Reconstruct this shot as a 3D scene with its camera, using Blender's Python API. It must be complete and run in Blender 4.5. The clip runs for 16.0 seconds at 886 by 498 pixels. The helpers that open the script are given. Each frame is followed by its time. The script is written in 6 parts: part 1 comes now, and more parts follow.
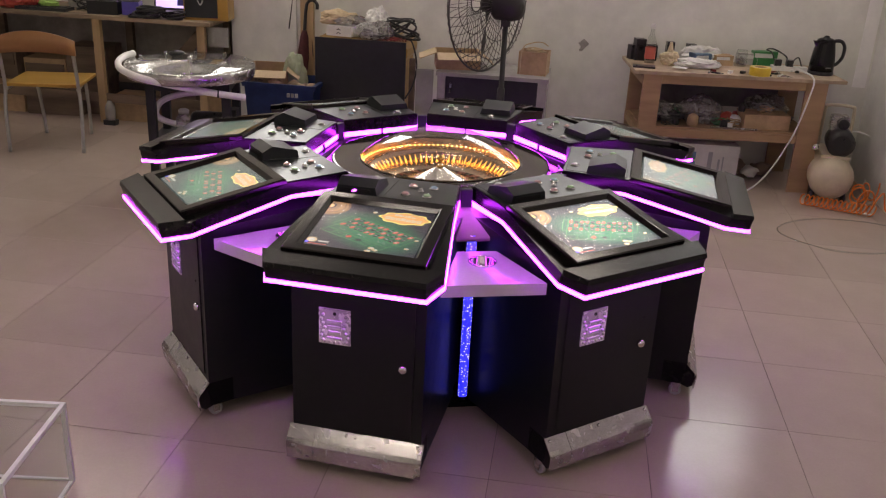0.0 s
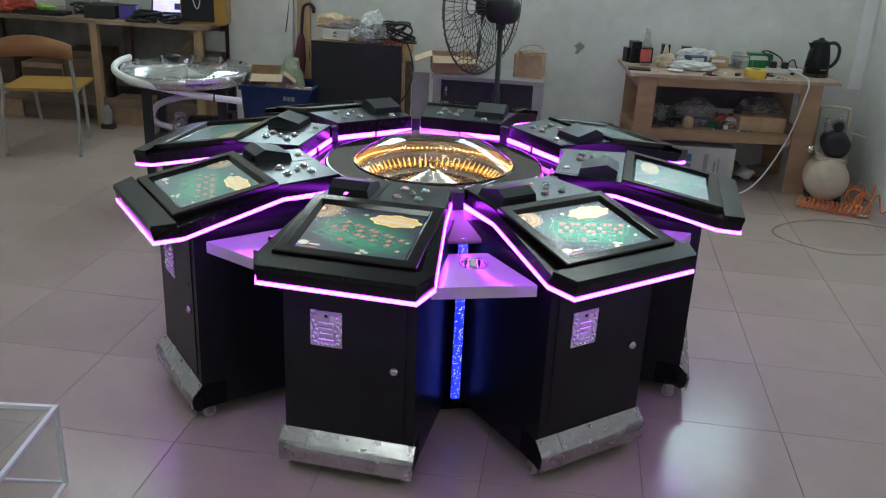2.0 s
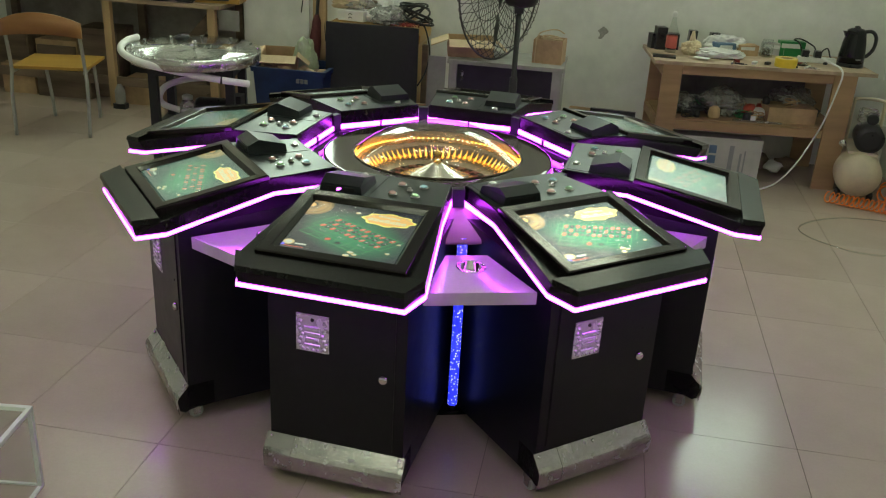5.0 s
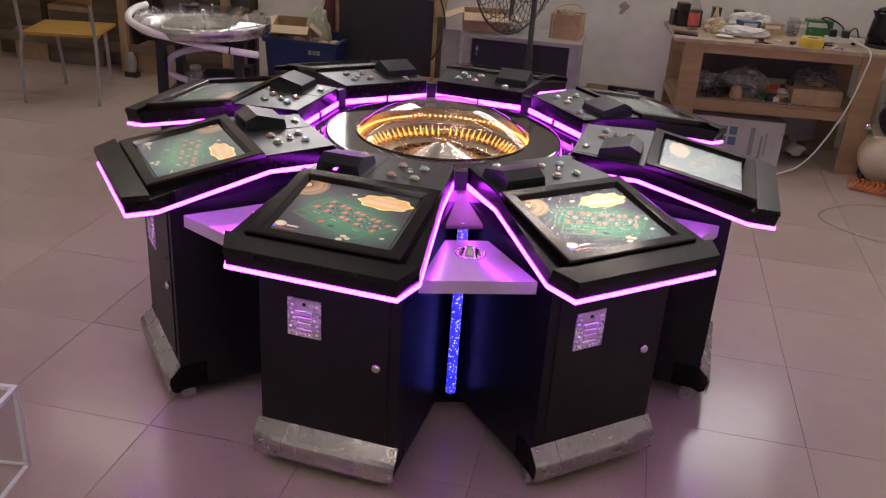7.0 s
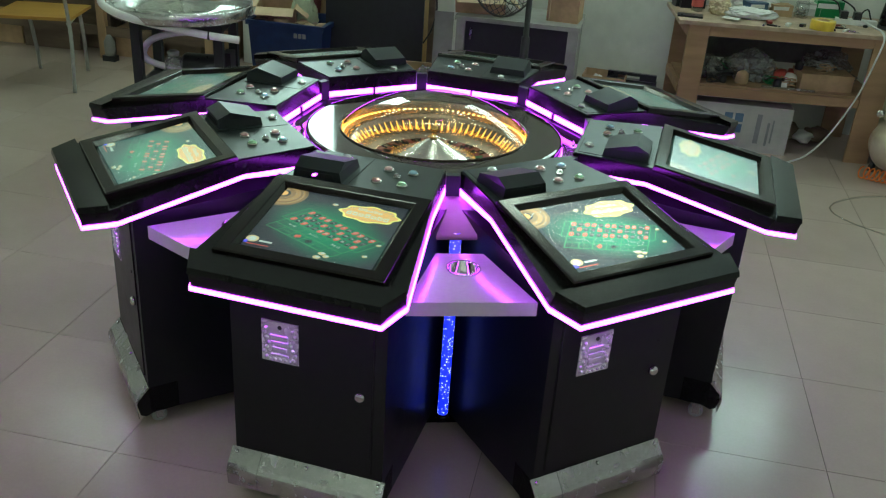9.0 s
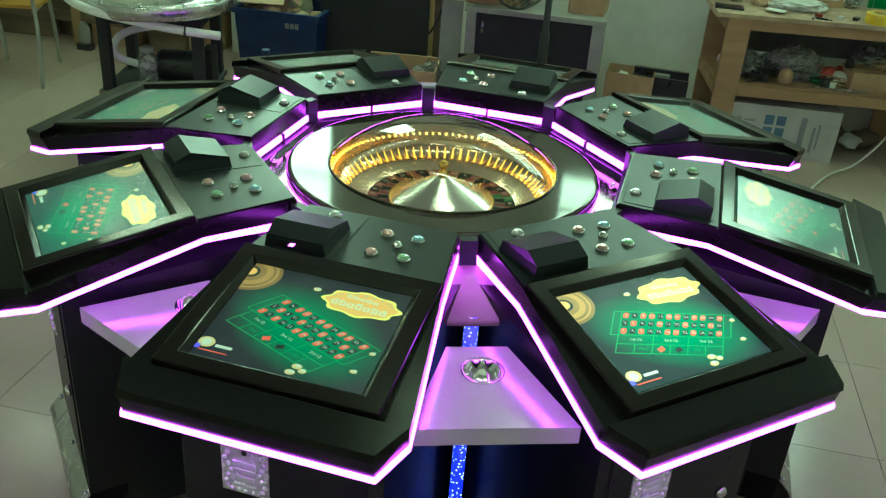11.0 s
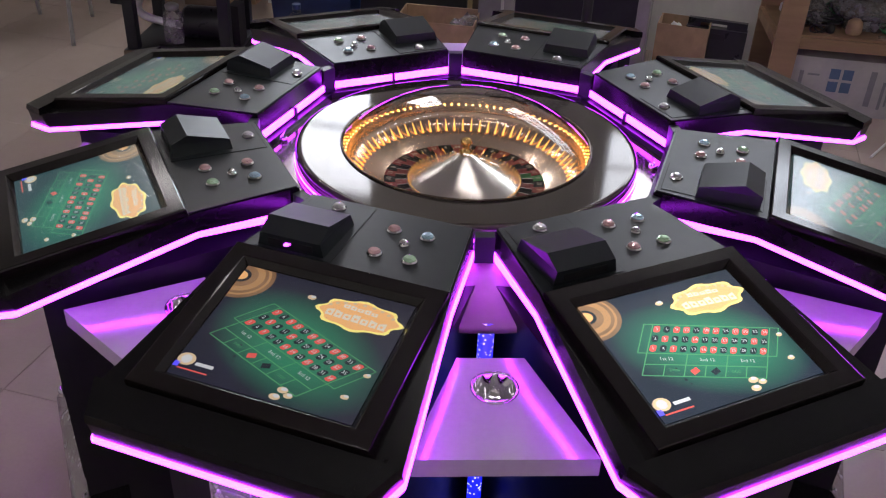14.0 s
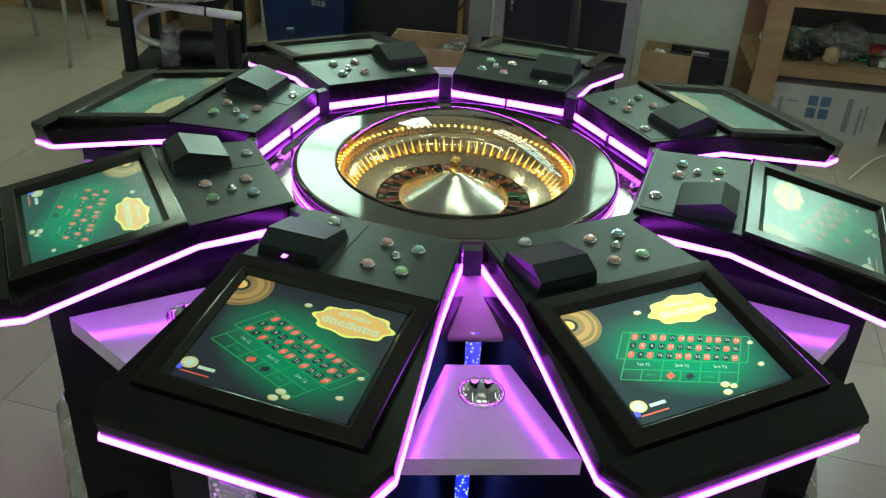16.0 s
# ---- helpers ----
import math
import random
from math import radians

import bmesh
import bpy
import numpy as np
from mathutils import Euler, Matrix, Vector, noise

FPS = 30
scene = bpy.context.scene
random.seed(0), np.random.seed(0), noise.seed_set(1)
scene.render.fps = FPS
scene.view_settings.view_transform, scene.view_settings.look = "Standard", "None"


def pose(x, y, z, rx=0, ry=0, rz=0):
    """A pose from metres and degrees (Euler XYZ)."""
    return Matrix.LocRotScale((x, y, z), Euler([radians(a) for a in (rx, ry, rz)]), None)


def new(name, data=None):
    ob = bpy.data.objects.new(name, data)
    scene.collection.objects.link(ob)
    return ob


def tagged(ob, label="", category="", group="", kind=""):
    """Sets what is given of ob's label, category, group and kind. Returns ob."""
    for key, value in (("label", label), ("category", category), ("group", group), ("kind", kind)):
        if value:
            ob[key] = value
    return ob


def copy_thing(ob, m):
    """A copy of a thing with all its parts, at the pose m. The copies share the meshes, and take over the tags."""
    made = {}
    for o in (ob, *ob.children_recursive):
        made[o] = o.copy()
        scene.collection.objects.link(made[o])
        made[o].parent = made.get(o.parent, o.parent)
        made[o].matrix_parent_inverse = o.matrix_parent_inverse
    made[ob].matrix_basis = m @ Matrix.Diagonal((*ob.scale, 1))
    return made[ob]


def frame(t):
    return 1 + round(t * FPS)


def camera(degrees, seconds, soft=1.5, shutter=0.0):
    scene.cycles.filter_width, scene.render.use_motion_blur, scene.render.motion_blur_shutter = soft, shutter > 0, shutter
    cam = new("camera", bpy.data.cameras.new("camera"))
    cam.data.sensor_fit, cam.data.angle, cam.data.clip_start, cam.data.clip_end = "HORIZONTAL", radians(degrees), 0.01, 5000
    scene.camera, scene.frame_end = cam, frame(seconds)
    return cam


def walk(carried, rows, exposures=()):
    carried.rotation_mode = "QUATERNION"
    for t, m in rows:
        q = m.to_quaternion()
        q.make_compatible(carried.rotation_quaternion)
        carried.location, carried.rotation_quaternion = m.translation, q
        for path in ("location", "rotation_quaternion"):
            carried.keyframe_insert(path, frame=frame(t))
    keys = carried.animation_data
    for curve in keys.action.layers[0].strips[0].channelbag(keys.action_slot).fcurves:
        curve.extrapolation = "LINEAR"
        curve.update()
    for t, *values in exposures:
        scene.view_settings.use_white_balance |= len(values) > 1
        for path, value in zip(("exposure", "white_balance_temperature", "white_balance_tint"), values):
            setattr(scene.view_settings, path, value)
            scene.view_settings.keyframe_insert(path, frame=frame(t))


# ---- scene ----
cam = camera(52.67, 16.0, soft=1.15)
# seconds, then the eye in metres and its turns in degrees
PATH = [
    (0, -0.6252, -3.5447, 1.8361, 68.372, -2.685, -9.401),
    (0.5, -0.6179, -3.5523, 1.8365, 68.703, -2.645, -9.512),
    (1, -0.5962, -3.5608, 1.8371, 68.741, -2.353, -9.923),
    (1.5, -0.5961, -3.5615, 1.8347, 68.501, -2.573, -9.812),
    (2, -0.5951, -3.5617, 1.8399, 68.560, -2.518, -9.394),
    (2.5, -0.5884, -3.5430, 1.8412, 68.761, -2.555, -9.334),
    (3, -0.5822, -3.5259, 1.8421, 68.663, -2.582, -9.376),
    (3.5, -0.5671, -3.5039, 1.8443, 68.331, -2.498, -9.065),
    (6, -0.4082, -3.3263, 1.8447, 66.126, -3.504, -6.346),
    (6.5, -0.3953, -3.3057, 1.8432, 65.536, -3.670, -6.016),
    (7, -0.3897, -3.2929, 1.8428, 65.313, -3.610, -5.601),
    (7.5, -0.3752, -3.2897, 1.8430, 65.361, -3.305, -5.915),
    (8, -0.3604, -3.2538, 1.8373, 65.104, -3.595, -5.746),
    (10.5, -0.3392, -2.5395, 1.8290, 62.125, -3.431, -6.405),
    (11, -0.3085, -2.4062, 1.8266, 61.895, -3.753, -5.687),
    (11.5, -0.3101, -2.2554, 1.8269, 61.441, -3.594, -5.673),
    (12, -0.3021, -2.1582, 1.8462, 60.769, -3.687, -4.530),
    (12.5, -0.2370, -2.1803, 1.8772, 60.231, -3.474, -3.336),
    (13, -0.1918, -2.2060, 1.8613, 59.638, -2.820, -3.300),
    (13.5, -0.1836, -2.2049, 1.8475, 58.865, -2.237, -2.958),
    (14, -0.1977, -2.1810, 1.8385, 58.034, -2.154, -2.527),
    (14.5, -0.2238, -2.1938, 1.8414, 57.633, -2.826, -1.186),
    (15, -0.2331, -2.2263, 1.8540, 58.053, -3.504, -0.377),
    (15.5, -0.2148, -2.2378, 1.8587, 58.333, -3.349, -1.267),
    (16, -0.2065, -2.2752, 1.8673, 59.585, -2.814, -2.996),
]
# exposure, and white balance imitating the strips' changing light: seconds, stops, kelvin, tint
GRADE = [
    (0, 0.0, 7400, 20), (0.5, 0.0, 7200, 25), (1, 0.02, 6700, 15), (1.5, 0.03, 6000, 10), (2, 0.04, 5700, -5), (3, 0.05, 6000, -20), (3.5, 0.06, 6000, -35),
    (6, 0.0, 8000, 10), (6.5, -0.03, 7800, 25), (7, -0.07, 7200, 25), (8, -0.12, 5800, 10),
    (10.5, 0.1, 6500, -70), (11, 0.1, 6700, -60), (11.5, 0.08, 7500, -40), (12, 0.05, 8000, 0), (12.5, -0.05, 7800, 15), (13, -0.15, 7400, 25),
    (13.5, -0.22, 6800, 30), (14, -0.3, 6300, 20), (14.5, -0.38, 5900, 0), (15, -0.4, 6000, -8), (15.5, -0.25, 6300, -25), (16, -0.1, 6500, -40),
]
walk(cam, [(t, pose(x, y, z, rx, ry, rz)) for t, x, y, z, rx, ry, rz in PATH],
     exposures=GRADE)

# ---- light ----
scene.view_settings.exposure = 0.0
world = bpy.data.worlds.new("world")
scene.world = world
world.use_nodes = True
wt = world.node_tree
sky = wt.nodes.new("ShaderNodeTexSky")
sky.sky_type, sky.sun_disc, sky.sun_elevation, sky.sun_rotation = "NISHITA", False, radians(50), radians(20)
wt.links.new(sky.outputs[0], wt.nodes["Background"].inputs[0])
wt.nodes["Background"].inputs[1].default_value = 0.15


# ---- materials ----
def mat(name, color, rough=0.5, metal=0.0, var=0.15, scale=20.0, bump=0.0, bscale=80.0, emit=None, power=0.0, rnd=0.0,
        trans=0.0, ior=1.45, alpha=1.0, rvar=0.0, coat=0.0, stain=0.0, stain_scale=2.5, stretch=None, spec=0.5):
    """A surface with grain at one scale, stains at another, uneven gloss and fine relief."""
    m = bpy.data.materials.new(name)
    m.use_nodes = True
    nt, N, L = m.node_tree, m.node_tree.nodes, m.node_tree.links
    b = N["Principled BSDF"]
    b.inputs["Roughness"].default_value, b.inputs["Metallic"].default_value = rough, metal
    b.inputs["Specular IOR Level"].default_value = spec
    b.inputs["Transmission Weight"].default_value, b.inputs["IOR"].default_value, b.inputs["Alpha"].default_value = trans, ior, alpha
    b.inputs["Coat Weight"].default_value = coat
    b.inputs["Coat Roughness"].default_value = 0.08
    col = (*color, 1)
    b.inputs["Base Color"].default_value = col
    co = N.new("ShaderNodeTexCoord").outputs["Object"]
    if stretch:
        mp = N.new("ShaderNodeMapping")
        mp.inputs["Scale"].default_value = stretch
        L.new(co, mp.inputs[0])
        co = mp.outputs[0]

    def fac(sc, detail=6.0):
        n = N.new("ShaderNodeTexNoise")
        n.inputs["Scale"].default_value, n.inputs["Detail"].default_value, n.inputs["Roughness"].default_value = sc, detail, 0.62
        L.new(co, n.inputs["Vector"])
        return n.outputs["Fac"]

    def remap(src, a, c, lo=0.3, hi=0.7):
        r = N.new("ShaderNodeMapRange")
        r.inputs[1].default_value, r.inputs[2].default_value, r.inputs[3].default_value, r.inputs[4].default_value = lo, hi, a, c
        L.new(src, r.inputs[0])
        return r.outputs[0]

    if var or stain or rnd:
        hsv = N.new("ShaderNodeHueSaturation")
        hsv.inputs["Color"].default_value = col
        value = remap(fac(scale), 1 - var, 1 + var)
        if stain:
            mul = N.new("ShaderNodeMath")
            mul.operation = "MULTIPLY"
            L.new(value, mul.inputs[0])
            L.new(remap(fac(stain_scale, 8.0), 1 - stain, 1 + 0.35 * stain, 0.35, 0.62), mul.inputs[1])
            value = mul.outputs[0]
        if rnd:
            info = N.new("ShaderNodeObjectInfo")
            mul = N.new("ShaderNodeMath")
            mul.operation = "MULTIPLY"
            L.new(value, mul.inputs[0])
            L.new(remap(info.outputs["Random"], 1 - rnd, 1 + rnd, 0, 1), mul.inputs[1])
            value = mul.outputs[0]
        L.new(value, hsv.inputs["Value"])
        L.new(hsv.outputs[0], b.inputs["Base Color"])
    if rvar:
        L.new(remap(fac(scale * 0.35), max(0.02, rough - rvar), min(1, rough + rvar)), b.inputs["Roughness"])
    if bump:
        bp = N.new("ShaderNodeBump")
        bp.inputs["Strength"].default_value, bp.inputs["Distance"].default_value = bump, 0.004
        L.new(fac(bscale, 3.0), bp.inputs["Height"])
        L.new(bp.outputs[0], b.inputs["Normal"])
    if emit:
        b.inputs["Emission Color"].default_value, b.inputs["Emission Strength"].default_value = (*emit, 1), power
    return m


M_PLASTER = mat("plaster", (0.73, 0.735, 0.685), 0.85, var=0.05, scale=9, bump=0.15, bscale=30, stain=0.16, stain_scale=1.1)
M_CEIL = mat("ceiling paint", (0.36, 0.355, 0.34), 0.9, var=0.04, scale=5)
M_TILE = mat("polished floor tile", (0.45, 0.365, 0.315), 0.2, var=0.03, scale=90, spec=0.5, rvar=0.03, rnd=0.05, stain=0.09, stain_scale=1.6, bump=0.012, bscale=4)
M_GROUT = mat("grout", (0.2, 0.16, 0.14), 0.9, var=0.2)
M_BLACK = mat("black textured paint", (0.0065, 0.0062, 0.0065), 0.21, var=0.08, scale=50, spec=0.26)
M_CAB = mat("black powder coat", (0.0085, 0.0095, 0.0105), 0.36, var=0.1, scale=40, rvar=0.03, stain=0.15, stain_scale=4, spec=0.36)
M_PANEL = mat("matt black panel", (0.0135, 0.017, 0.0195), 0.36, var=0.1, scale=30, rvar=0.02, spec=0.34)
M_GLOSS = mat("glossy black lacquer", (0.009, 0.0065, 0.006), 0.13, var=0.2, scale=12, spec=0.45)
M_RING = mat("mirror lacquered brown metal", (0.062, 0.05, 0.043), 0.07, metal=0.5, var=0.12, scale=5, rvar=0.02, spec=0.5, stain=0.1)
M_RIM = mat("dark bronze rim", (0.09, 0.065, 0.045), 0.2, metal=0.8, var=0.1)
M_STEEL = mat("galvanised steel", (0.52, 0.51, 0.5), 0.25, metal=0.9, var=0.1, scale=70, rvar=0.05, stain=0.12, stain_scale=16)
M_BRIGHT = mat("polished relief", (0.85, 0.85, 0.85), 0.2, metal=0.6, var=0.04)
M_PLATE = mat("bright pressed metal", (0.68, 0.68, 0.67), 0.28, metal=0.55, var=0.06, scale=40, rvar=0.06, stain=0.08, stain_scale=15)
M_CHROME = mat("chrome", (0.8, 0.8, 0.8), 0.08, metal=1, var=0.04, rvar=0.03)
M_ALU = mat("satin aluminium", (0.56, 0.555, 0.55), 0.18, metal=0.3, var=0.03, scale=60, rvar=0.03, bump=0.05, bscale=14)
M_DECK = mat("mirror brown metal deck", (0.26, 0.22, 0.2), 0.12, metal=0.8, var=0.06, scale=20, rvar=0.03)
M_DRUM = mat("brown grey drum", (0.26, 0.22, 0.2), 0.42, var=0.1, scale=15)
M_GOLD = mat("brass", (0.75, 0.5, 0.18), 0.2, metal=1, var=0.08)
M_BOWL = mat("champagne metal bowl", (0.62, 0.48, 0.37), 0.17, metal=0.95, var=0.06, scale=30, rvar=0.03)
M_CONE = mat("spun aluminium cone", (0.72, 0.71, 0.68), 0.22, metal=1, var=0.03, scale=40, rvar=0.02)
M_AMBER = mat("amber lamp", (0.9, 0.5, 0.1), 0.4, emit=(1.0, 0.5, 0.09), power=16.0, var=0)
M_DIM = mat("dim amber lamp", (0.9, 0.5, 0.1), 0.4, emit=(1.0, 0.5, 0.09), power=1.2, var=0)
M_STREAK = mat("amber lamp reflection", (0.8, 0.45, 0.12), 0.3, emit=(1.0, 0.46, 0.07), power=1.5, var=0)
M_NUMERAL = mat("cream numerals", (0.6, 0.55, 0.45), 0.4, var=0.05)
M_LED = mat("violet light strip", (0.6, 0.5, 0.9), 0.4, emit=(0.5, 0.03, 1.0), power=22.0, var=0)
M_RED = mat("red enamel", (0.2, 0.02, 0.018), 0.35, var=0.1)
M_DARK = mat("dark recess", (0.008, 0.008, 0.008), 0.7, var=0.1)
M_GREEN = mat("green enamel", (0.03, 0.2, 0.06), 0.35, var=0.1)
M_RUBBER = mat("grey rubber wheel", (0.35, 0.34, 0.32), 0.6, var=0.15)
M_WHITE = mat("white plastic", (0.72, 0.72, 0.7), 0.4, var=0.06, scale=15, stain=0.08)


def glass_mat(name, color, rough=0.03, ior=1.45):
    """Clear glass or acrylic that lets light and sight through, with a real gloss on it."""
    m = bpy.data.materials.new(name)
    m.use_nodes = True
    N, L = m.node_tree.nodes, m.node_tree.links
    N.remove(N["Principled BSDF"])
    tr, gl, mix, lw, pw, ma = (N.new("ShaderNode" + k) for k in ("BsdfTransparent", "BsdfGlossy", "MixShader", "LayerWeight", "Math", "Math"))
    tr.inputs[0].default_value = (*color, 1)
    gl.inputs["Roughness"].default_value = rough
    lw.inputs[0].default_value = 0.5
    pw.operation, ma.operation = "POWER", "MULTIPLY_ADD"
    pw.inputs[1].default_value = 4.0
    f0 = ((ior - 1) / (ior + 1)) ** 2
    ma.inputs[1].default_value, ma.inputs[2].default_value = 0.85, f0
    L.new(lw.outputs["Facing"], pw.inputs[0])
    L.new(pw.outputs[0], ma.inputs[0])
    L.new(ma.outputs[0], mix.inputs[0])
    L.new(tr.outputs[0], mix.inputs[1])
    L.new(gl.outputs[0], mix.inputs[2])
    L.new(mix.outputs[0], N["Material Output"].inputs[0])
    return m


M_GLASS = glass_mat("dome glass", (0.97, 0.95, 0.92))
M_ACRYL = glass_mat("clear acrylic", (0.9, 0.92, 0.91), 0.05, 1.5)
M_SCREENGLASS = glass_mat("screen glass", (0.95, 0.95, 0.95), 0.2, 1.15)


GLOW = 1.5


def screen_mat(name, color, power):
    m = bpy.data.materials.new(name)
    m.use_nodes = True
    b = m.node_tree.nodes["Principled BSDF"]
    b.inputs["Base Color"].default_value = (0.01, 0.01, 0.01, 1)
    b.inputs["Roughness"].default_value = 0.4
    b.inputs["Emission Color"].default_value, b.inputs["Emission Strength"].default_value = (*color, 1), power * GLOW
    return m


def screen_noise_mat(name, c0, c1, power, scale):
    m = screen_mat(name, c0, power)
    N, L = m.node_tree.nodes, m.node_tree.links
    co, n, r = N.new("ShaderNodeTexCoord"), N.new("ShaderNodeTexNoise"), N.new("ShaderNodeMix")
    n.inputs["Scale"].default_value = scale
    r.data_type = "RGBA"
    r.inputs[6].default_value, r.inputs[7].default_value = (*c0, 1), (*c1, 1)
    L.new(co.outputs["Object"], n.inputs["Vector"])
    L.new(n.outputs["Fac"], r.inputs[0])
    L.new(r.outputs[2], N["Principled BSDF"].inputs["Emission Color"])
    return m


# ---- mesh helpers ----
def box(bm, x0, x1, y0, y1, z0, z1, mi=0):
    v = [bm.verts.new((x, y, z)) for z in (z0, z1) for x, y in ((x0, y0), (x1, y0), (x1, y1), (x0, y1))]
    fs = [bm.faces.new([v[i] for i in q]) for q in ((3, 2, 1, 0), (4, 5, 6, 7), (0, 1, 5, 4), (1, 2, 6, 5), (2, 3, 7, 6), (3, 0, 4, 7))]
    for f in fs:
        f.material_index = mi
    return fs


def slab(bm, bottom, top, mi=0):
    """A solid between two rings of as many corners, given anticlockwise from above."""
    a, b = [bm.verts.new(p) for p in bottom], [bm.verts.new(p) for p in top]
    n = len(a)
    fs = [bm.faces.new(a[::-1]), bm.faces.new(b)] + [bm.faces.new((a[i], a[(i + 1) % n], b[(i + 1) % n], b[i])) for i in range(n)]
    for f in fs:
        f.material_index = mi
    return fs


def band(bm, low, high, close=True, mi=0):
    a, b = [bm.verts.new(p) for p in low], [bm.verts.new(p) for p in high]
    n = len(a)
    for i in range(n if close else n - 1):
        bm.faces.new((a[i], a[(i + 1) % n], b[(i + 1) % n], b[i])).material_index = mi


def lathe(bm, profile, n=48, mi=0, smooth=True, centre=(0, 0, 0), wave=None):
    rings = []
    for r, z in profile:
        ring = []
        for k in range(n):
            a = 2 * math.pi * k / n
            q = r * (wave(a, z) if wave else 1)
            ring.append(bm.verts.new((centre[0] + q * math.cos(a), centre[1] + q * math.sin(a), centre[2] + z)))
        rings.append(ring)
    for p, q in zip(rings, rings[1:]):
        for k in range(n):
            f = bm.faces.new((p[k], p[(k + 1) % n], q[(k + 1) % n], q[k]))
            f.smooth, f.material_index = smooth, mi
    return rings


def capped(bm, profile, n=24, mi=0, smooth=True, centre=(0, 0, 0), wave=None):
    rings = lathe(bm, profile, n, mi, smooth, centre, wave)
    bm.faces.new(rings[0][::-1]).material_index = mi
    bm.faces.new(rings[-1]).material_index = mi


def tube(bm, pts, r, n=8, mi=0, close=False):
    pts = [Vector(p) for p in pts]
    rings, up = [], None
    for i, p in enumerate(pts):
        d = (pts[min(i + 1, len(pts) - 1)] - pts[max(i - 1, 0)])
        if close:
            d = pts[(i + 1) % len(pts)] - pts[i - 1]
        d.normalize()
        if up is None:
            up = d.orthogonal().normalized()
        up = (up - d * up.dot(d)).normalized()
        side = d.cross(up)
        rings.append([bm.verts.new(p + r * (math.cos(2 * math.pi * k / n) * up + math.sin(2 * math.pi * k / n) * side)) for k in range(n)])
    for p, q in zip(rings, rings[1:] + ([rings[0]] if close else [])):
        for k in range(n):
            f = bm.faces.new((p[k], p[(k + 1) % n], q[(k + 1) % n], q[k]))
            f.smooth, f.material_index = True, mi
    if not close:
        bm.faces.new(rings[0][::-1]).material_index = mi
        bm.faces.new(rings[-1]).material_index = mi


def curve_points(pts, steps=8):
    """A smooth line through the given points."""
    P = [Vector(p) for p in pts]
    P = [2 * P[0] - P[1]] + P + [2 * P[-1] - P[-2]]
    out = []
    for a, b, c, d in zip(P, P[1:], P[2:], P[3:]):
        for k in range(steps):
            t = k / steps
            out.append(0.5 * (2 * b + (c - a) * t + (2 * a - 5 * b + 4 * c - d) * t * t + (3 * b - a - 3 * c + d) * t ** 3))
    return out + [P[-2]]


def bevelled(bm, width, seg=1):
    edges = [e for e in bm.edges if len(e.link_faces) == 2 and e.calc_face_angle(0) > 0.5]
    bmesh.ops.bevel(bm, geom=edges, offset=width, segments=seg, affect="EDGES", profile=0.6, clamp_overlap=True)


def ico(bm, centre, r, sub=1, squash=1.0, mi=0, rough=0.0):
    out = bmesh.ops.create_icosphere(bm, subdivisions=sub, radius=r)
    for v in out["verts"]:
        k = 1 + rough * noise.noise(v.co * (2.2 / r) + Vector(centre) * 7)
        v.co = Vector((v.co.x * k, v.co.y * k, v.co.z * k * squash)) + Vector(centre)
        for f in v.link_faces:
            f.material_index, f.smooth = mi, True


def mesh_of(name, bm, mats):
    me = bpy.data.meshes.new(name)
    bmesh.ops.recalc_face_normals(bm, faces=bm.faces)
    bm.to_mesh(me)
    bm.free()
    for m in mats if isinstance(mats, (list, tuple)) else [mats]:
        me.materials.append(m)
    return me


def part(name, bm, material, parent=None, label="", m=None):
    ob = new(name, mesh_of(name, bm, material))
    if parent:
        ob.parent = parent
    if m is not None:
        ob.matrix_basis = m
    return tagged(ob, label)


def share(name, me, parent, m, label=""):
    ob = new(name, me)
    ob.parent = parent
    ob.matrix_basis = m
    return tagged(ob, label)


def thing(name, label, category, m=None, group="", kind=""):
    ob = new(name)
    ob.empty_display_size = 0.05
    if m is not None:
        ob.matrix_basis = m
    return tagged(ob, label, category, group, kind)


def lone(name, bm, material, label, category, m=None, group="", kind=""):
    return tagged(part(name, bm, material, None, label, m), "", category, group, kind)


def words(text, size, depth=0.0):
    """A flat mesh of writing in the built-in font, middle at the origin."""
    cu = bpy.data.curves.new("writing", "FONT")
    cu.body, cu.size, cu.align_x, cu.align_y, cu.extrude, cu.resolution_u = text, size, "CENTER", "CENTER", depth, 2
    ob = bpy.data.objects.new("writing", cu)
    scene.collection.objects.link(ob)
    me = bpy.data.meshes.new_from_object(ob.evaluated_get(bpy.context.evaluated_depsgraph_get()))
    bpy.data.objects.remove(ob)
    bpy.data.curves.remove(cu)
    return me


def add_mesh(bm, me, m, mi=0):
    n = len(bm.verts)
    k = len(bm.faces)
    bm.from_mesh(me)
    bm.verts.ensure_lookup_table()
    bm.faces.ensure_lookup_table()
    for v in bm.verts[n:]:
        v.co = m @ v.co
    for f in bm.faces[k:]:
        f.material_index = mi


# ---- the room, turned against the machine ----
ROOM = radians(-18)
U, NN = Vector((math.cos(ROOM), math.sin(ROOM), 0)), Vector((-math.sin(ROOM), math.cos(ROOM), 0))


def room(u, n, z=0.0, turn=0.0):
    """A pose in the room: u along the back wall, n towards it."""
    p = U * u + NN * n
    return pose(p.x, p.y, z, 0, 0, -18 + turn)


def shifted(du, dn):
    """The same, for things that stand together a little off."""
    return lambda u, n, z=0.0, turn=0.0: room(u + du, n + dn, z, turn)


BACK, RIGHT, LEFT, REAR, DEEP, EDGE, HIGH = 3.38, 2.66, -5.2, -5.0, 3.8, -2.2, 3.4


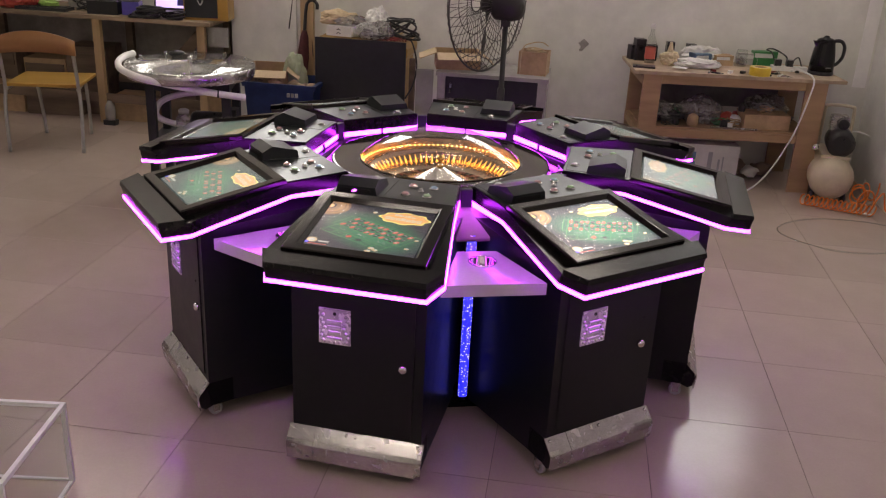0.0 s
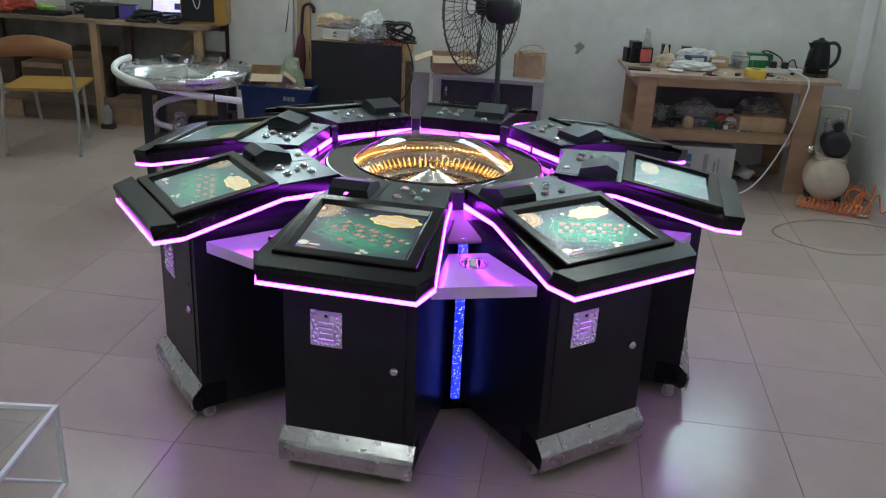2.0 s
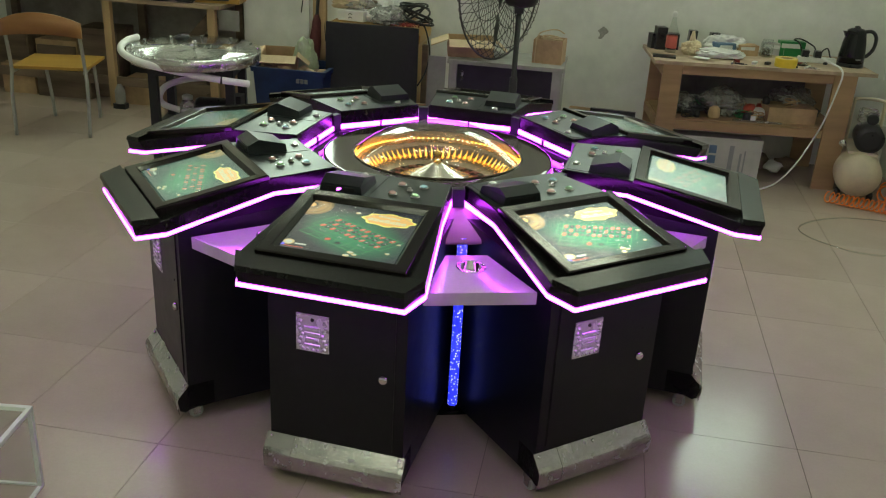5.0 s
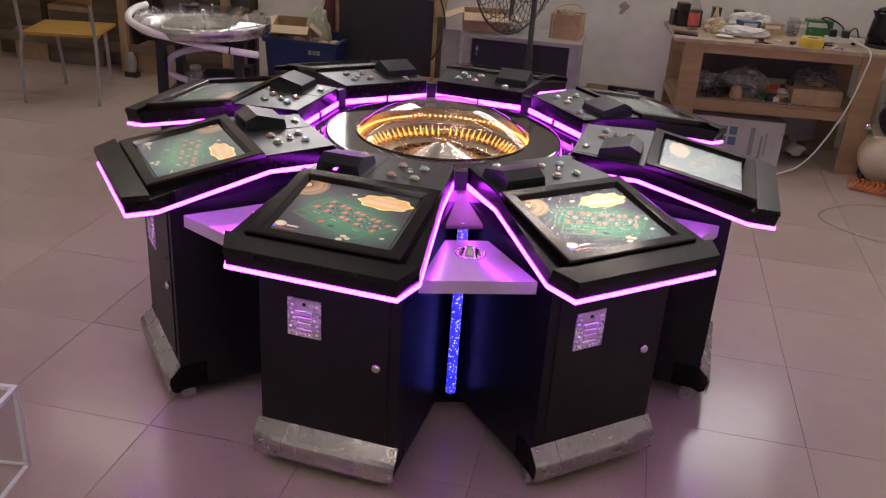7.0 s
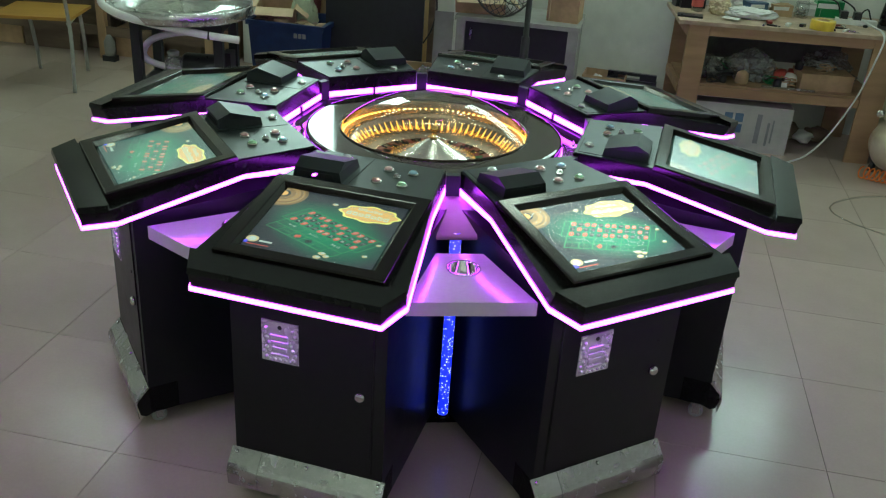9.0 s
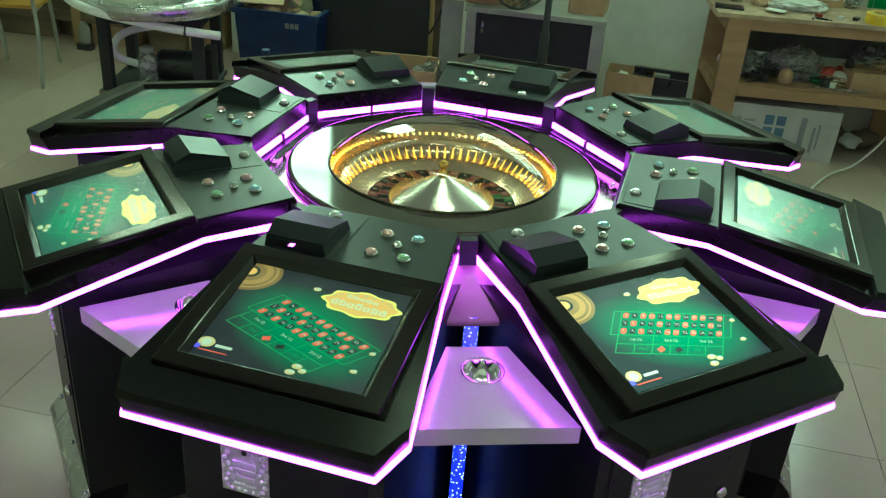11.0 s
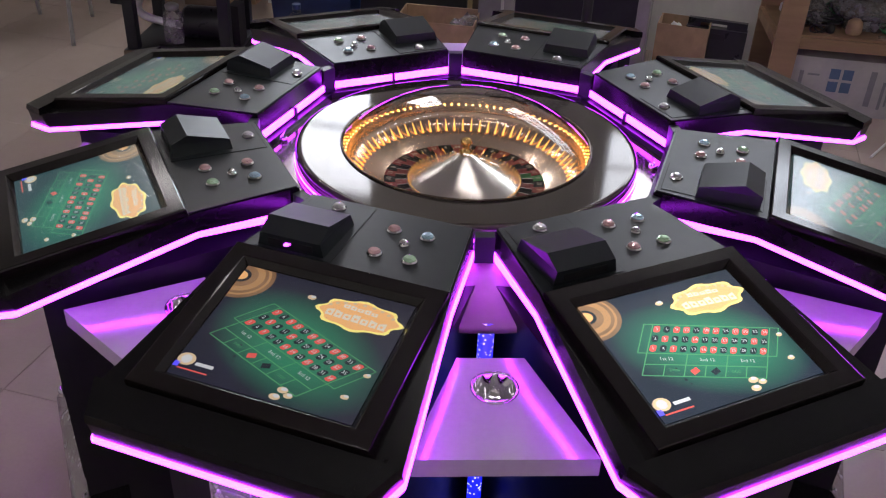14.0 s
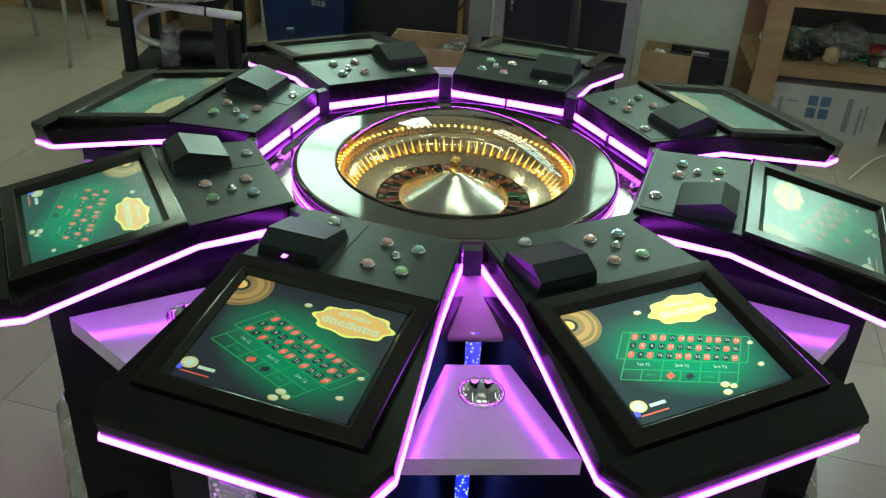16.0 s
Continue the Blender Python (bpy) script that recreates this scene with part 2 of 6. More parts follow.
def wall(name, u0, u1, n0, n1, z0=0.0, z1=HIGH):
    bm = bmesh.new()
    box(bm, u0, u1, n0, n1, z0, z1)
    return tagged(part(name, bm, M_PLASTER, None, "unevenly painted off-white plaster wall with smudges", room(0, 0)), "", "wall", "", "structure")


# back wall with a high window
W0, W1, WZ0, WZ1 = 0.15, 2.35, 2.2, 3.1
bm = bmesh.new()
V0, V1, VZ0, VZ1 = -2.14, -1.46, 1.74, 3.1
box(bm, EDGE, V0, BACK, BACK + 0.16, 0, HIGH)
box(bm, V0, V1, BACK, BACK + 0.16, 0, VZ0)
box(bm, V0, V1, BACK, BACK + 0.16, VZ1, HIGH)
box(bm, V1, W0, BACK, BACK + 0.16, 0, HIGH)
box(bm, W1, RIGHT + 0.16, BACK, BACK + 0.16, 0, HIGH)
box(bm, W0, W1, BACK, BACK + 0.16, 0, WZ0)
box(bm, W0, W1, BACK, BACK + 0.16, WZ1, HIGH)
wall_back = tagged(part("wall_back", bm, M_PLASTER, None, "unevenly painted off-white plaster wall with smudges", room(0, 0)), "", "wall", "", "structure")
wall("wall_alcove_side", EDGE, EDGE + 0.16, BACK + 0.16, DEEP)
wall("wall_alcove", LEFT, EDGE + 0.16, DEEP, DEEP + 0.16)
wall("wall_right", RIGHT, RIGHT + 0.16, REAR, BACK)
wall("wall_left", LEFT - 0.16, LEFT, REAR, DEEP + 0.16)
wall("wall_rear", LEFT - 0.16, RIGHT + 0.16, REAR - 0.16, REAR)
# unseen ceiling, its grey set to keep reflections in the gloss parts dark
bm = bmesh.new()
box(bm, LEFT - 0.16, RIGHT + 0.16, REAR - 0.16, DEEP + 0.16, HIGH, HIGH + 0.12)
tagged(part("ceiling", bm, M_CEIL, None, "plain grey ceiling, out of view", room(0, 0)), "", "ceiling", "", "structure")

win = thing("window_1", "high window with a grid of small panes in a metal frame", "window", room(0, BACK), kind="structure")
bm = bmesh.new()
for u in (W0, W1 - 0.04):
    box(bm, u, u + 0.04, 0.05, 0.1, WZ0, WZ1)
for z in (WZ0, WZ1 - 0.04):
    box(bm, W0 + 0.04, W1 - 0.04, 0.05, 0.1, z, z + 0.04)
part("window_frame", bm, M_WHITE, win)
for k in range(1, 6):
    bm = bmesh.new()
    u = W0 + (W1 - W0) * k / 6
    box(bm, u - 0.012, u + 0.012, 0.06, 0.09, WZ0 + 0.04, WZ1 - 0.04)
    part("window_bar", bm, M_WHITE, win)
for k in (1, 2):
    bm = bmesh.new()
    z = WZ0 + (WZ1 - WZ0) * k / 3
    box(bm, W0 + 0.04, W1 - 0.04, 0.063, 0.087, z - 0.012, z + 0.012)
    part("window_bar", bm, M_WHITE, win)
bm = bmesh.new()
box(bm, W0 + 0.04, W1 - 0.04, 0.072, 0.078, WZ0 + 0.04, WZ1 - 0.04)
part("pane", bm, M_ACRYL, win).visible_shadow = False
wl = bpy.data.lights.new("window daylight", "AREA")
wl.shape, wl.size, wl.size_y, wl.energy, wl.color = "RECTANGLE", W1 - W0 - 0.1, WZ1 - WZ0 - 0.1, 55, (0.92, 0.97, 1.0)
wlo = new("window_daylight", wl)
wlo.matrix_basis = room((W0 + W1) / 2, BACK + 0.13, (WZ0 + WZ1) / 2) @ pose(0, 0, 0, -90, 0, 0)

win = thing("window_2", "narrow upright window in a white frame", "window", room(0, BACK), kind="structure")
bm = bmesh.new()
for u in (V0, V1 - 0.035):
    box(bm, u, u + 0.035, 0.05, 0.1, VZ0, VZ1)
for z in (VZ0, VZ1 - 0.035):
    box(bm, V0 + 0.035, V1 - 0.035, 0.05, 0.1, z, z + 0.035)
part("window_frame", bm, M_WHITE, win)
bm = bmesh.new()
box(bm, V0 + 0.035, V1 - 0.035, 0.063, 0.087, 2.5, 2.524)
part("window_bar", bm, M_WHITE, win)
bm = bmesh.new()
box(bm, V0 + 0.035, V1 - 0.035, 0.072, 0.078, VZ0 + 0.035, VZ1 - 0.035)
part("pane", bm, M_ACRYL, win).visible_shadow = False
wl = bpy.data.lights.new("narrow window daylight", "AREA")
wl.shape, wl.size, wl.size_y, wl.energy, wl.color = "RECTANGLE", V1 - V0 - 0.08, VZ1 - VZ0 - 0.08, 36, (0.92, 0.97, 1.0)
wlo = new("narrow_window_daylight", wl)
wlo.matrix_basis = room((V0 + V1) / 2, BACK + 0.13, (VZ0 + VZ1) / 2) @ pose(0, 0, 0, -90, 0, 0)

# unseen fluorescent battens, added and placed to brighten the room and station fronts
M_TUBE = mat("fluorescent tube", (0.9, 0.9, 0.9), 0.4, emit=(1.0, 0.97, 0.9), power=39.0, var=0)
bm = bmesh.new()
lamp = thing("ceiling_light", "added white fluorescent batten, unseen under the ceiling", "ceiling light", room(-1.8, 2.4, HIGH), "ceiling lights")
box(bm, -0.65, 0.65, -0.05, 0.05, -0.06, 0.0)
bevelled(bm, 0.006)
part("housing", bm, M_WHITE, lamp)
bm = bmesh.new()
tube(bm, [(-0.6, 0, -0.085), (0.6, 0, -0.085)], 0.02, 10)
part("tube", bm, M_TUBE, lamp, "glowing fluorescent tube")
for u, n in ((0.8, 2.35), (0.2, 0.3), (-0.8, -1.6), (-3.2, -2.4), (-3.4, 2.75), (-0.8, -3.7), (1.3, -3.4)):
    copy_thing(lamp, room(u, n, HIGH))

# pale strip on the back wall beside the right corner
bm = bmesh.new()
box(bm, 2.55, 2.64, BACK - 0.008, BACK, 0.66, HIGH)
tagged(part("trim", bm, mat("corner strip white", (0.86, 0.86, 0.85), 0.8, var=0.05, scale=12), None, "pale white strip in the wall corner", room(0, 0)), "", "trim", "", "structure")
bm = bmesh.new()
box(bm, -1.83, -1.66, BACK - 0.03, BACK, 0, 1.7)
tagged(part("wall_pilaster", bm, M_PLASTER, None, "shallow plaster pilaster on the back wall", room(0, 0)), "", "wall", "", "structure")
bm = bmesh.new()
pts = [(0.568 + 0.03 * (1 + 0.35 * math.sin(3 * a + 1) + 0.2 * math.sin(5 * a)) * math.cos(a), 0.826 + 0.042 * (1 + 0.3 * math.sin(2 * a)) * math.sin(a)) for a in [2 * math.pi * k / 24 for k in range(24)]]
slab(bm, [(u, BACK - 0.003, z) for u, z in pts], [(u, BACK, z) for u, z in pts])
tagged(part("wall_patch", bm, mat("bare cement", (0.3, 0.29, 0.26), 0.9, var=0.25, scale=60), None, "small dark bare patch in the plaster", room(0, 0)), "", "wall patch", "", "structure")
M_WOOD = mat("raw board", (0.42, 0.29, 0.16), 0.6, var=0.18, scale=12, stretch=(1, 1, 0.12), bump=0.1, bscale=60, stain=0.2)
bm = bmesh.new()
box(bm, -1.62, -1.52, BACK - 0.05, BACK - 0.004, 0, 1.72)
bevelled(bm, 0.004)
lone("wooden_board", bm, M_WOOD, "tall raw wooden board leaning flat on the wall", "board", room(0, 0))

# ---- the machine: eight stations round a wheel ----
SIDE = ((1.227, 0.2485), (1.1385, 0.2825), (0.762, 0.226), (0.52, 0.191))
BRIM = ((1.235, 0.25), (1.156, 0.2855), (0.762, 0.226), (0.52, 0.191))
LOW = (0.731, 0.744, 0.813, 0.797)
TOPZ = (0.784, 0.795, 0.872, 0.872)


def ring_of(zs, inset=0.0):
    """The hood's outline at given heights: front corner, chamfer, kink and inner corner on both sides."""
    right = [(r, s, z) for (r, s), z in zip(SIDE, zs)]
    pts = [(r, s, z) for r, s, z in right][::-1] + [(r, -s, z) for r, s, z in right]
    cx = 0.88
    return [((r - cx) * (1 - inset / 0.36) + cx, s * (1 - inset / 0.25), z) for r, s, z in pts][::-1]


def tilt(r, z):
    """A frame on the sloping screen: x to the player's right, y up the screen."""
    ang = math.atan2(0.0654, 0.3736)
    m = Matrix(((0, -math.cos(ang), -0, r), (1, 0, 0, 0), (0, math.sin(ang), 1, z), (0, 0, 0, 1)))
    m[0][2], m[2][2] = math.sin(ang), math.cos(ang)
    return m


SCR = tilt(0.9648, 0.8384)
GW, GH = 0.353, 0.288

def felt_mat():
    """The screen's ground: night blue that turns into a soft edged green table."""
    m = screen_noise_mat("screen ground", (0.004, 0.005, 0.012), (0.014, 0.016, 0.034), 1.0, 9)
    N, L = m.node_tree.nodes, m.node_tree.links
    old = N["Mix"].outputs[2]
    co, mp, ln, ramp, mix = (N.new("ShaderNode" + k) for k in ("TexCoord", "Mapping", "VectorMath", "ValToRGB", "Mix"))
    mp.vector_type = "TEXTURE"
    mp.inputs["Location"].default_value = (0.012, -0.02, 0)
    mp.inputs["Rotation"].default_value = (0, 0, radians(-22))
    mp.inputs["Scale"].default_value = (0.195, 0.118, 1)
    ln.operation = "LENGTH"
    L.new(co.outputs["Object"], mp.inputs[0])
    L.new(mp.outputs[0], ln.inputs[0])
    L.new(ln.outputs["Value"], ramp.inputs[0])
    ramp.color_ramp.elements[0].position, ramp.color_ramp.elements[0].color = 0.35, (1, 1, 1, 1)
    ramp.color_ramp.elements[1].position, ramp.color_ramp.elements[1].color = 1.05, (0, 0, 0, 1)
    mix.data_type = "RGBA"
    L.new(ramp.outputs[0], mix.inputs[0])
    L.new(old, mix.inputs[6])
    mix.inputs[7].default_value = (0.016, 0.17, 0.085, 1)
    L.new(mix.outputs[2], N["Principled BSDF"].inputs["Emission Color"])
    return m


M_S = [felt_mat(),
       screen_noise_mat("screen felt green", (0.006, 0.07, 0.035), (0.02, 0.2, 0.11), 1.0, 5),
       screen_mat("screen line green", (0.06, 0.27, 0.1), 1.0), screen_mat("screen red", (0.6, 0.08, 0.06), 1.0),
       screen_mat("screen black", (0.006, 0.01, 0.016), 1.0), screen_mat("screen white", (0.5, 0.52, 0.5), 1.0),
       screen_mat("screen yellow", (0.85, 0.72, 0.2), 1.0), screen_mat("screen orange", (0.75, 0.4, 0.14), 1.0),
       screen_mat("screen gold", (0.36, 0.2, 0.08), 1.0), screen_mat("screen blue", (0.1, 0.08, 0.9), 1.0),
       screen_mat("screen pale gold", (0.55, 0.42, 0.24), 1.0), screen_noise_mat("screen wheel brown", (0.1, 0.05, 0.02), (0.3, 0.17, 0.08), 1.0, 16),
       screen_mat("screen cream", (0.62, 0.56, 0.42), 1.0)]


def sx(u, v, lift):
    return ((u - 0.5) * GW, (v - 0.5) * GH, lift)


def flat(bm, pts, lift, mi):
    f = bm.faces.new([bm.verts.new(sx(u, v, lift)) for u, v in pts])
    f.material_index = mi


def table_uv(c, r):
    """A place on the betting table: columns 0 to 12, rows 0 to 3 and on, seen slanted on the screen."""
    return 0.325 + 0.61 * c / 12 - 0.15 * r / 3, 0.71 - 0.28 * c / 12 - 0.2 * r / 3


def disc(bm, u, v, ru, rv, lift, mi, n=28, wob=0.0, arc=(0, 1)):
    pts = []
    for k in range(n):
        a = 2 * math.pi * (arc[0] + (arc[1] - arc[0]) * k / n)
        q = 1 + wob * math.cos(8 * a)
        pts.append((min(1, max(0, u + ru * q * math.cos(a))), min(1, max(0, v + rv * q * math.sin(a)))))
    flat(bm, pts, lift, mi)


def screen_mesh():
    bm = bmesh.new()
    flat(bm, [(0, 0), (1, 0), (1, 1), (0, 1)], 0, 0)
    # lines of the betting table
    def line(a, b, w=0.004):
        (u0, v0), (u1, v1) = a, b
        du, dv = (u1 - u0) * GW, (v1 - v0) * GH
        k = math.hypot(du, dv)
        ou, ov = -dv / k * w * 0.25 / GW, du / k * w * 0.25 / GH
        flat(bm, [(u0 - ou, v0 - ov), (u1 - ou, v1 - ov), (u1 + ou, v1 + ov), (u0 + ou, v0 + ov)], 0.0005, 2)
    for r in (0, 3, 4.1, 5.2):
        line(table_uv(0, r), table_uv(12, r))
    for c in (0, 4, 8, 12):
        line(table_uv(c, 3), table_uv(c, 5.2))
    for c in (2, 6, 10):
        line(table_uv(c, 4.1), table_uv(c, 5.2))
    for c in (-0.9, 0, 12, 12.9):
        line(table_uv(c, 0), table_uv(c, 3))
    line(table_uv(-0.9, 0), table_uv(0, 0))
    line(table_uv(-0.9, 3), table_uv(0, 3))
    line(table_uv(12, 0), table_uv(12.9, 0))
    line(table_uv(12, 3), table_uv(12.9, 3))
    reds = {1, 3, 5, 7, 9, 12, 14, 16, 18, 19, 21, 23, 25, 27, 30, 32, 34, 36}
    ang = math.atan2(-0.28 * GH, 0.61 * GW)
    for c in range(12):
        for r in range(3):
            num = 3 * c + 3 - r
            u, v = table_uv(c + 0.5, r + 0.5)
            q = [table_uv(c + a, r + b) for a, b in ((0.2, 0.78), (0.5, 0.86), (0.8, 0.78), (0.84, 0.5), (0.8, 0.22), (0.5, 0.14), (0.2, 0.22), (0.16, 0.5))]
            flat(bm, q, 0.0006, 3 if num in reds else 4)
            me = words(str(num), 0.0105)
            add_mesh(bm, me, Matrix.Translation(sx(u, v, 0.0012)) @ pose(0, 0, 0, 0, 0, math.degrees(ang)), 5)
            bpy.data.meshes.remove(me)
    for k, text in enumerate(("1st 12", "2nd 12", "3rd 12")):
        u, v = table_uv(4 * k + 2, 3.55)
        me = words(text, 0.0105)
        add_mesh(bm, me, Matrix.Translation(sx(u, v, 0.0012)) @ pose(0, 0, 0, 0, 0, math.degrees(ang)), 5)
        bpy.data.meshes.remove(me)
    for c, text in ((3, "EVEN"), (9, "ODD")):
        u, v = table_uv(c, 4.65)
        me = words(text, 0.008)
        add_mesh(bm, me, Matrix.Translation(sx(u, v, 0.0012)) @ pose(0, 0, 0, 0, 0, math.degrees(ang)), 2)
        bpy.data.meshes.remove(me)
    for c, mi in ((5, 3), (7, 4)):
        flat(bm, [table_uv(c + a, 4.65 + b) for a, b in ((-0.5, 0), (0, 0.4), (0.5, 0), (0, -0.4))], 0.0008, mi)
    # emblem, drawn as plain ovals and bars
    disc(bm, 0.745, 0.8, 0.235, 0.13, 0.0007, 6, 40, 0.08)
    disc(bm, 0.745, 0.8, 0.215, 0.112, 0.001, 7, 40, 0.06)
    for u0, v0, n, w, h in ((0.565, 0.755, 7, 0.042, 0.062), (0.64, 0.845, 5, 0.034, 0.036)):
        for k in range(n):
            u, v = u0 + k * w * 1.2, v0 - 0.004 * k
            flat(bm, [(u, v), (u + w, v - 0.003), (u + w, v + h * (0.75 + 0.25 * (k % 3 == 0))), (u, v + h * (0.75 + 0.25 * (k % 2)))], 0.0013, 12)
            disc(bm, u + w * 0.5, v + h * 0.4, w * 0.22, h * 0.16, 0.0015, 7, 8)
    for k in range(9):
        a = math.pi * (0.15 + 0.7 * k / 8)
        disc(bm, 0.745 + 0.2 * math.cos(a), 0.8 + 0.1 * math.sin(a), 0.012, 0.012, 0.0012, 10, 6)
    # wheel in the upper corner
    for k, (q, mi) in enumerate(((0.2, 11), (0.175, 8), (0.16, 11), (0.14, 8), (0.1, 11), (0.06, 4), (0.04, 7))):
        disc(bm, 0.0, 0.9, q, q * 1.05, 0.0006 + 0.0002 * k, mi, 36)
    # chips, credit mark and scattered specks
    rng = random.Random(5)
    for u, v, s in ((0.6, 0.1, 0.03), (0.64, 0.07, 0.025), (0.58, 0.04, 0.03), (0.95, 0.36, 0.02), (0.9, 0.17, 0.022), (0.45, 0.86, 0.025)):
        disc(bm, u, v, s, s * 0.8, 0.0013, 10, 10)
        disc(bm, u + 0.006, v + 0.008, s * 0.6, s * 0.45, 0.0016, 5, 8)
    disc(bm, 0.05, 0.13, 0.05, 0.05, 0.0012, 10, 12)
    disc(bm, 0.05, 0.13, 0.03, 0.035, 0.0014, 5, 8)
    flat(bm, [(0.11, 0.1), (0.21, 0.1), (0.21, 0.125), (0.11, 0.125)], 0.0012, 5)
    flat(bm, [(0.03, 0.05), (0.2, 0.05), (0.2, 0.06), (0.03, 0.06)], 0.0012, 3)
    flat(bm, [(0.0, 0.06), (0.03, 0.06), (0.03, 0.1), (0.0, 0.1)], 0.0012, 9)
    for _ in range(26):
        u, v, s = rng.uniform(0.01, 0.28), rng.uniform(0.03, 0.36), rng.uniform(0.004, 0.011)
        disc(bm, u, v, s, s * 1.2, 0.0004, 4 if rng.random() < 0.4 else 0, 6)
    return bm


def flat_button(color, name):
    return mat(name, color, 0.1, metal=0.55, var=0.05, coat=0.5)


M_BTN = {"red": flat_button((0.75, 0.48, 0.48), "pale red cut plastic"), "blue": flat_button((0.45, 0.66, 0.78), "pale blue cut plastic"),
         "green": flat_button((0.5, 0.75, 0.5), "pale green cut plastic"), "clear": flat_button((0.8, 0.8, 0.8), "clear cut plastic")}


def button(parent, r, s, color, size=0.0135):
    bm = bmesh.new()
    capped(bm, [(size * 1.18, 0), (size * 1.18, 0.003), (size, 0.006)], 18, smooth=False)
    b = part("button", bm, M_CHROME, parent, "chrome ringed " + color + " push button", Matrix.Translation((r, s, 0.8755)))
    bm = bmesh.new()
    rings = [[bm.verts.new((q * size * math.cos(2 * math.pi * (k + o) / 9), q * size * math.sin(2 * math.pi * (k + o) / 9), z)) for k in range(9)] for q, z, o in ((0.98, 0.0055, 0), (0.94, 0.0085, 0.5), (0.68, 0.0115, 0), (0.36, 0.013, 0.5))]
    for p, q in zip(rings, rings[1:]):
        for k in range(9):
            bm.faces.new((p[k], p[(k + 1) % 9], q[k]))
            bm.faces.new((p[(k + 1) % 9], q[(k + 1) % 9], q[k]))
    bm.faces.new(rings[-1])
    part("cap", bm, M_BTN[color] if color in M_BTN else M_CHROME, b, color + " faceted cap")


def station(m, first=None):
    st = thing("player_station", "black player station with tilted screen, buttons and violet light strip", "gaming station", m, "stations round the wheel")
    # hood
    bm = bmesh.new()
    low, high = [z + 0.013 for z in LOW[:3]] + [LOW[3] + 0.021], TOPZ
    rows = [[bm.verts.new(v) for q in (-1, 1) for v in ((r, q * s, lo), (rt, q * st_, hi))] for (r, s), (rt, st_), lo, hi in zip(SIDE, BRIM, low, high)]
    for p, q in zip(rows, rows[1:]):
        for i, j in ((0, 2), (2, 3), (3, 1), (1, 0)):
            bm.faces.new((p[i], p[j], q[j], q[i]))
    for p in (rows[0], rows[-1]):
        bm.faces.new((p[0], p[2], p[3], p[1]))
    bevelled(bm, 0.003)
    part("hood", bm, M_BLACK, st, "angular black lacquered hood")
    bm = bmesh.new()
    slab(bm, ring_of([z - 0.002 for z in LOW], 0.012), ring_of([z + 0.02 for z in LOW], 0.012))
    part("underside", bm, M_DARK, st)
    # light strip round the lower edge
    bm = bmesh.new()
    top = [z + 0.0125 for z in LOW[:3]] + [LOW[3] + 0.02]
    band(bm, ring_of(LOW, 0.003), ring_of([z + 0.001 for z in LOW], -0.004))
    band(bm, ring_of([z + 0.001 for z in LOW], -0.004), ring_of([z - 0.001 for z in top], -0.004))
    band(bm, ring_of([z - 0.001 for z in top], -0.004), ring_of(top, 0.003))
    part("light_strip", bm, M_LED, st, "glowing violet light strip")
    bm = bmesh.new()
    box(bm, 0.508, 0.5185, -0.003, 0.003, 0.79, 0.821)
    part("strip_joint", bm, M_DARK, st)
    # wrist rest
    bm = bmesh.new()
    a = [(1.238, 0.2515), (1.159, 0.2875), (1.159, -0.2875), (1.238, -0.2515)]
    slab(bm, [(r, s, 0.783 if r > 1.2 else 0.79) for r, s in a[::-1]], [(r - (0.003 if r > 1.2 else 0), s * 0.995, 0.799 if r > 1.2 else 0.8115) for r, s in a[::-1]])
    bevelled(bm, 0.003, 2)
    part("wrist_rest", bm, M_BLACK, st)
    # button panel
    bm = bmesh.new()
    a = [(0.775, 0.223), (0.775, -0.223), (0.524, -0.187), (0.524, 0.187)]
    slab(bm, [(r, s, 0.868) for r, s in a], [(r, s, 0.8755) for r, s in a])
    bevelled(bm, 0.0015)
    part("button_panel", bm, M_PANEL, st, "matt black button panel")
    bm = bmesh.new()
    a = [(0.765, -0.028), (0.765, -0.198), (0.533, -0.178), (0.533, -0.028)]
    slab(bm, [(r, s, 0.874) for r, s in a], [(r, s, 0.8757) for r, s in a])
    part("lid_gap", bm, M_DARK, st)
    bm = bmesh.new()
    a = [(0.7635, -0.030), (0.7635, -0.1962), (0.535, -0.1762), (0.535, -0.030)]
    slab(bm, [(r, s, 0.8752) for r, s in a], [(r, s, 0.8768) for r, s in a])
    part("lid", bm, M_PANEL, st, "square service lid")
    # bill box
    bm = bmesh.new()
    prof = [(0.757, 0.8765), (0.757, 0.906), (0.716, 0.926), (0.617, 0.902), (0.613, 0.8765)]
    a = [bm.verts.new((r, -0.192 + 0.006 * (k in (1, 2, 3)), z)) for k, (r, z) in enumerate(prof)]
    b = [bm.verts.new((r, -0.046 - 0.006 * (k in (1, 2, 3)), z)) for k, (r, z) in enumerate(prof)]
    bm.faces.new(a)
    bm.faces.new(b[::-1])
    for k in range(5):
        bm.faces.new((a[k], a[(k + 1) % 5], b[(k + 1) % 5], b[k]))
    bevelled(bm, 0.003, 2)
    head = part("bill_slot_housing", bm, M_PANEL, st, "wedge shaped bill slot housing")
    bm = bmesh.new()
    box(bm, 0.7565, 0.759, -0.168, -0.07, 0.884, 0.898)
    part("bill_slot", bm, M_DARK, head)
    bm = bmesh.new()
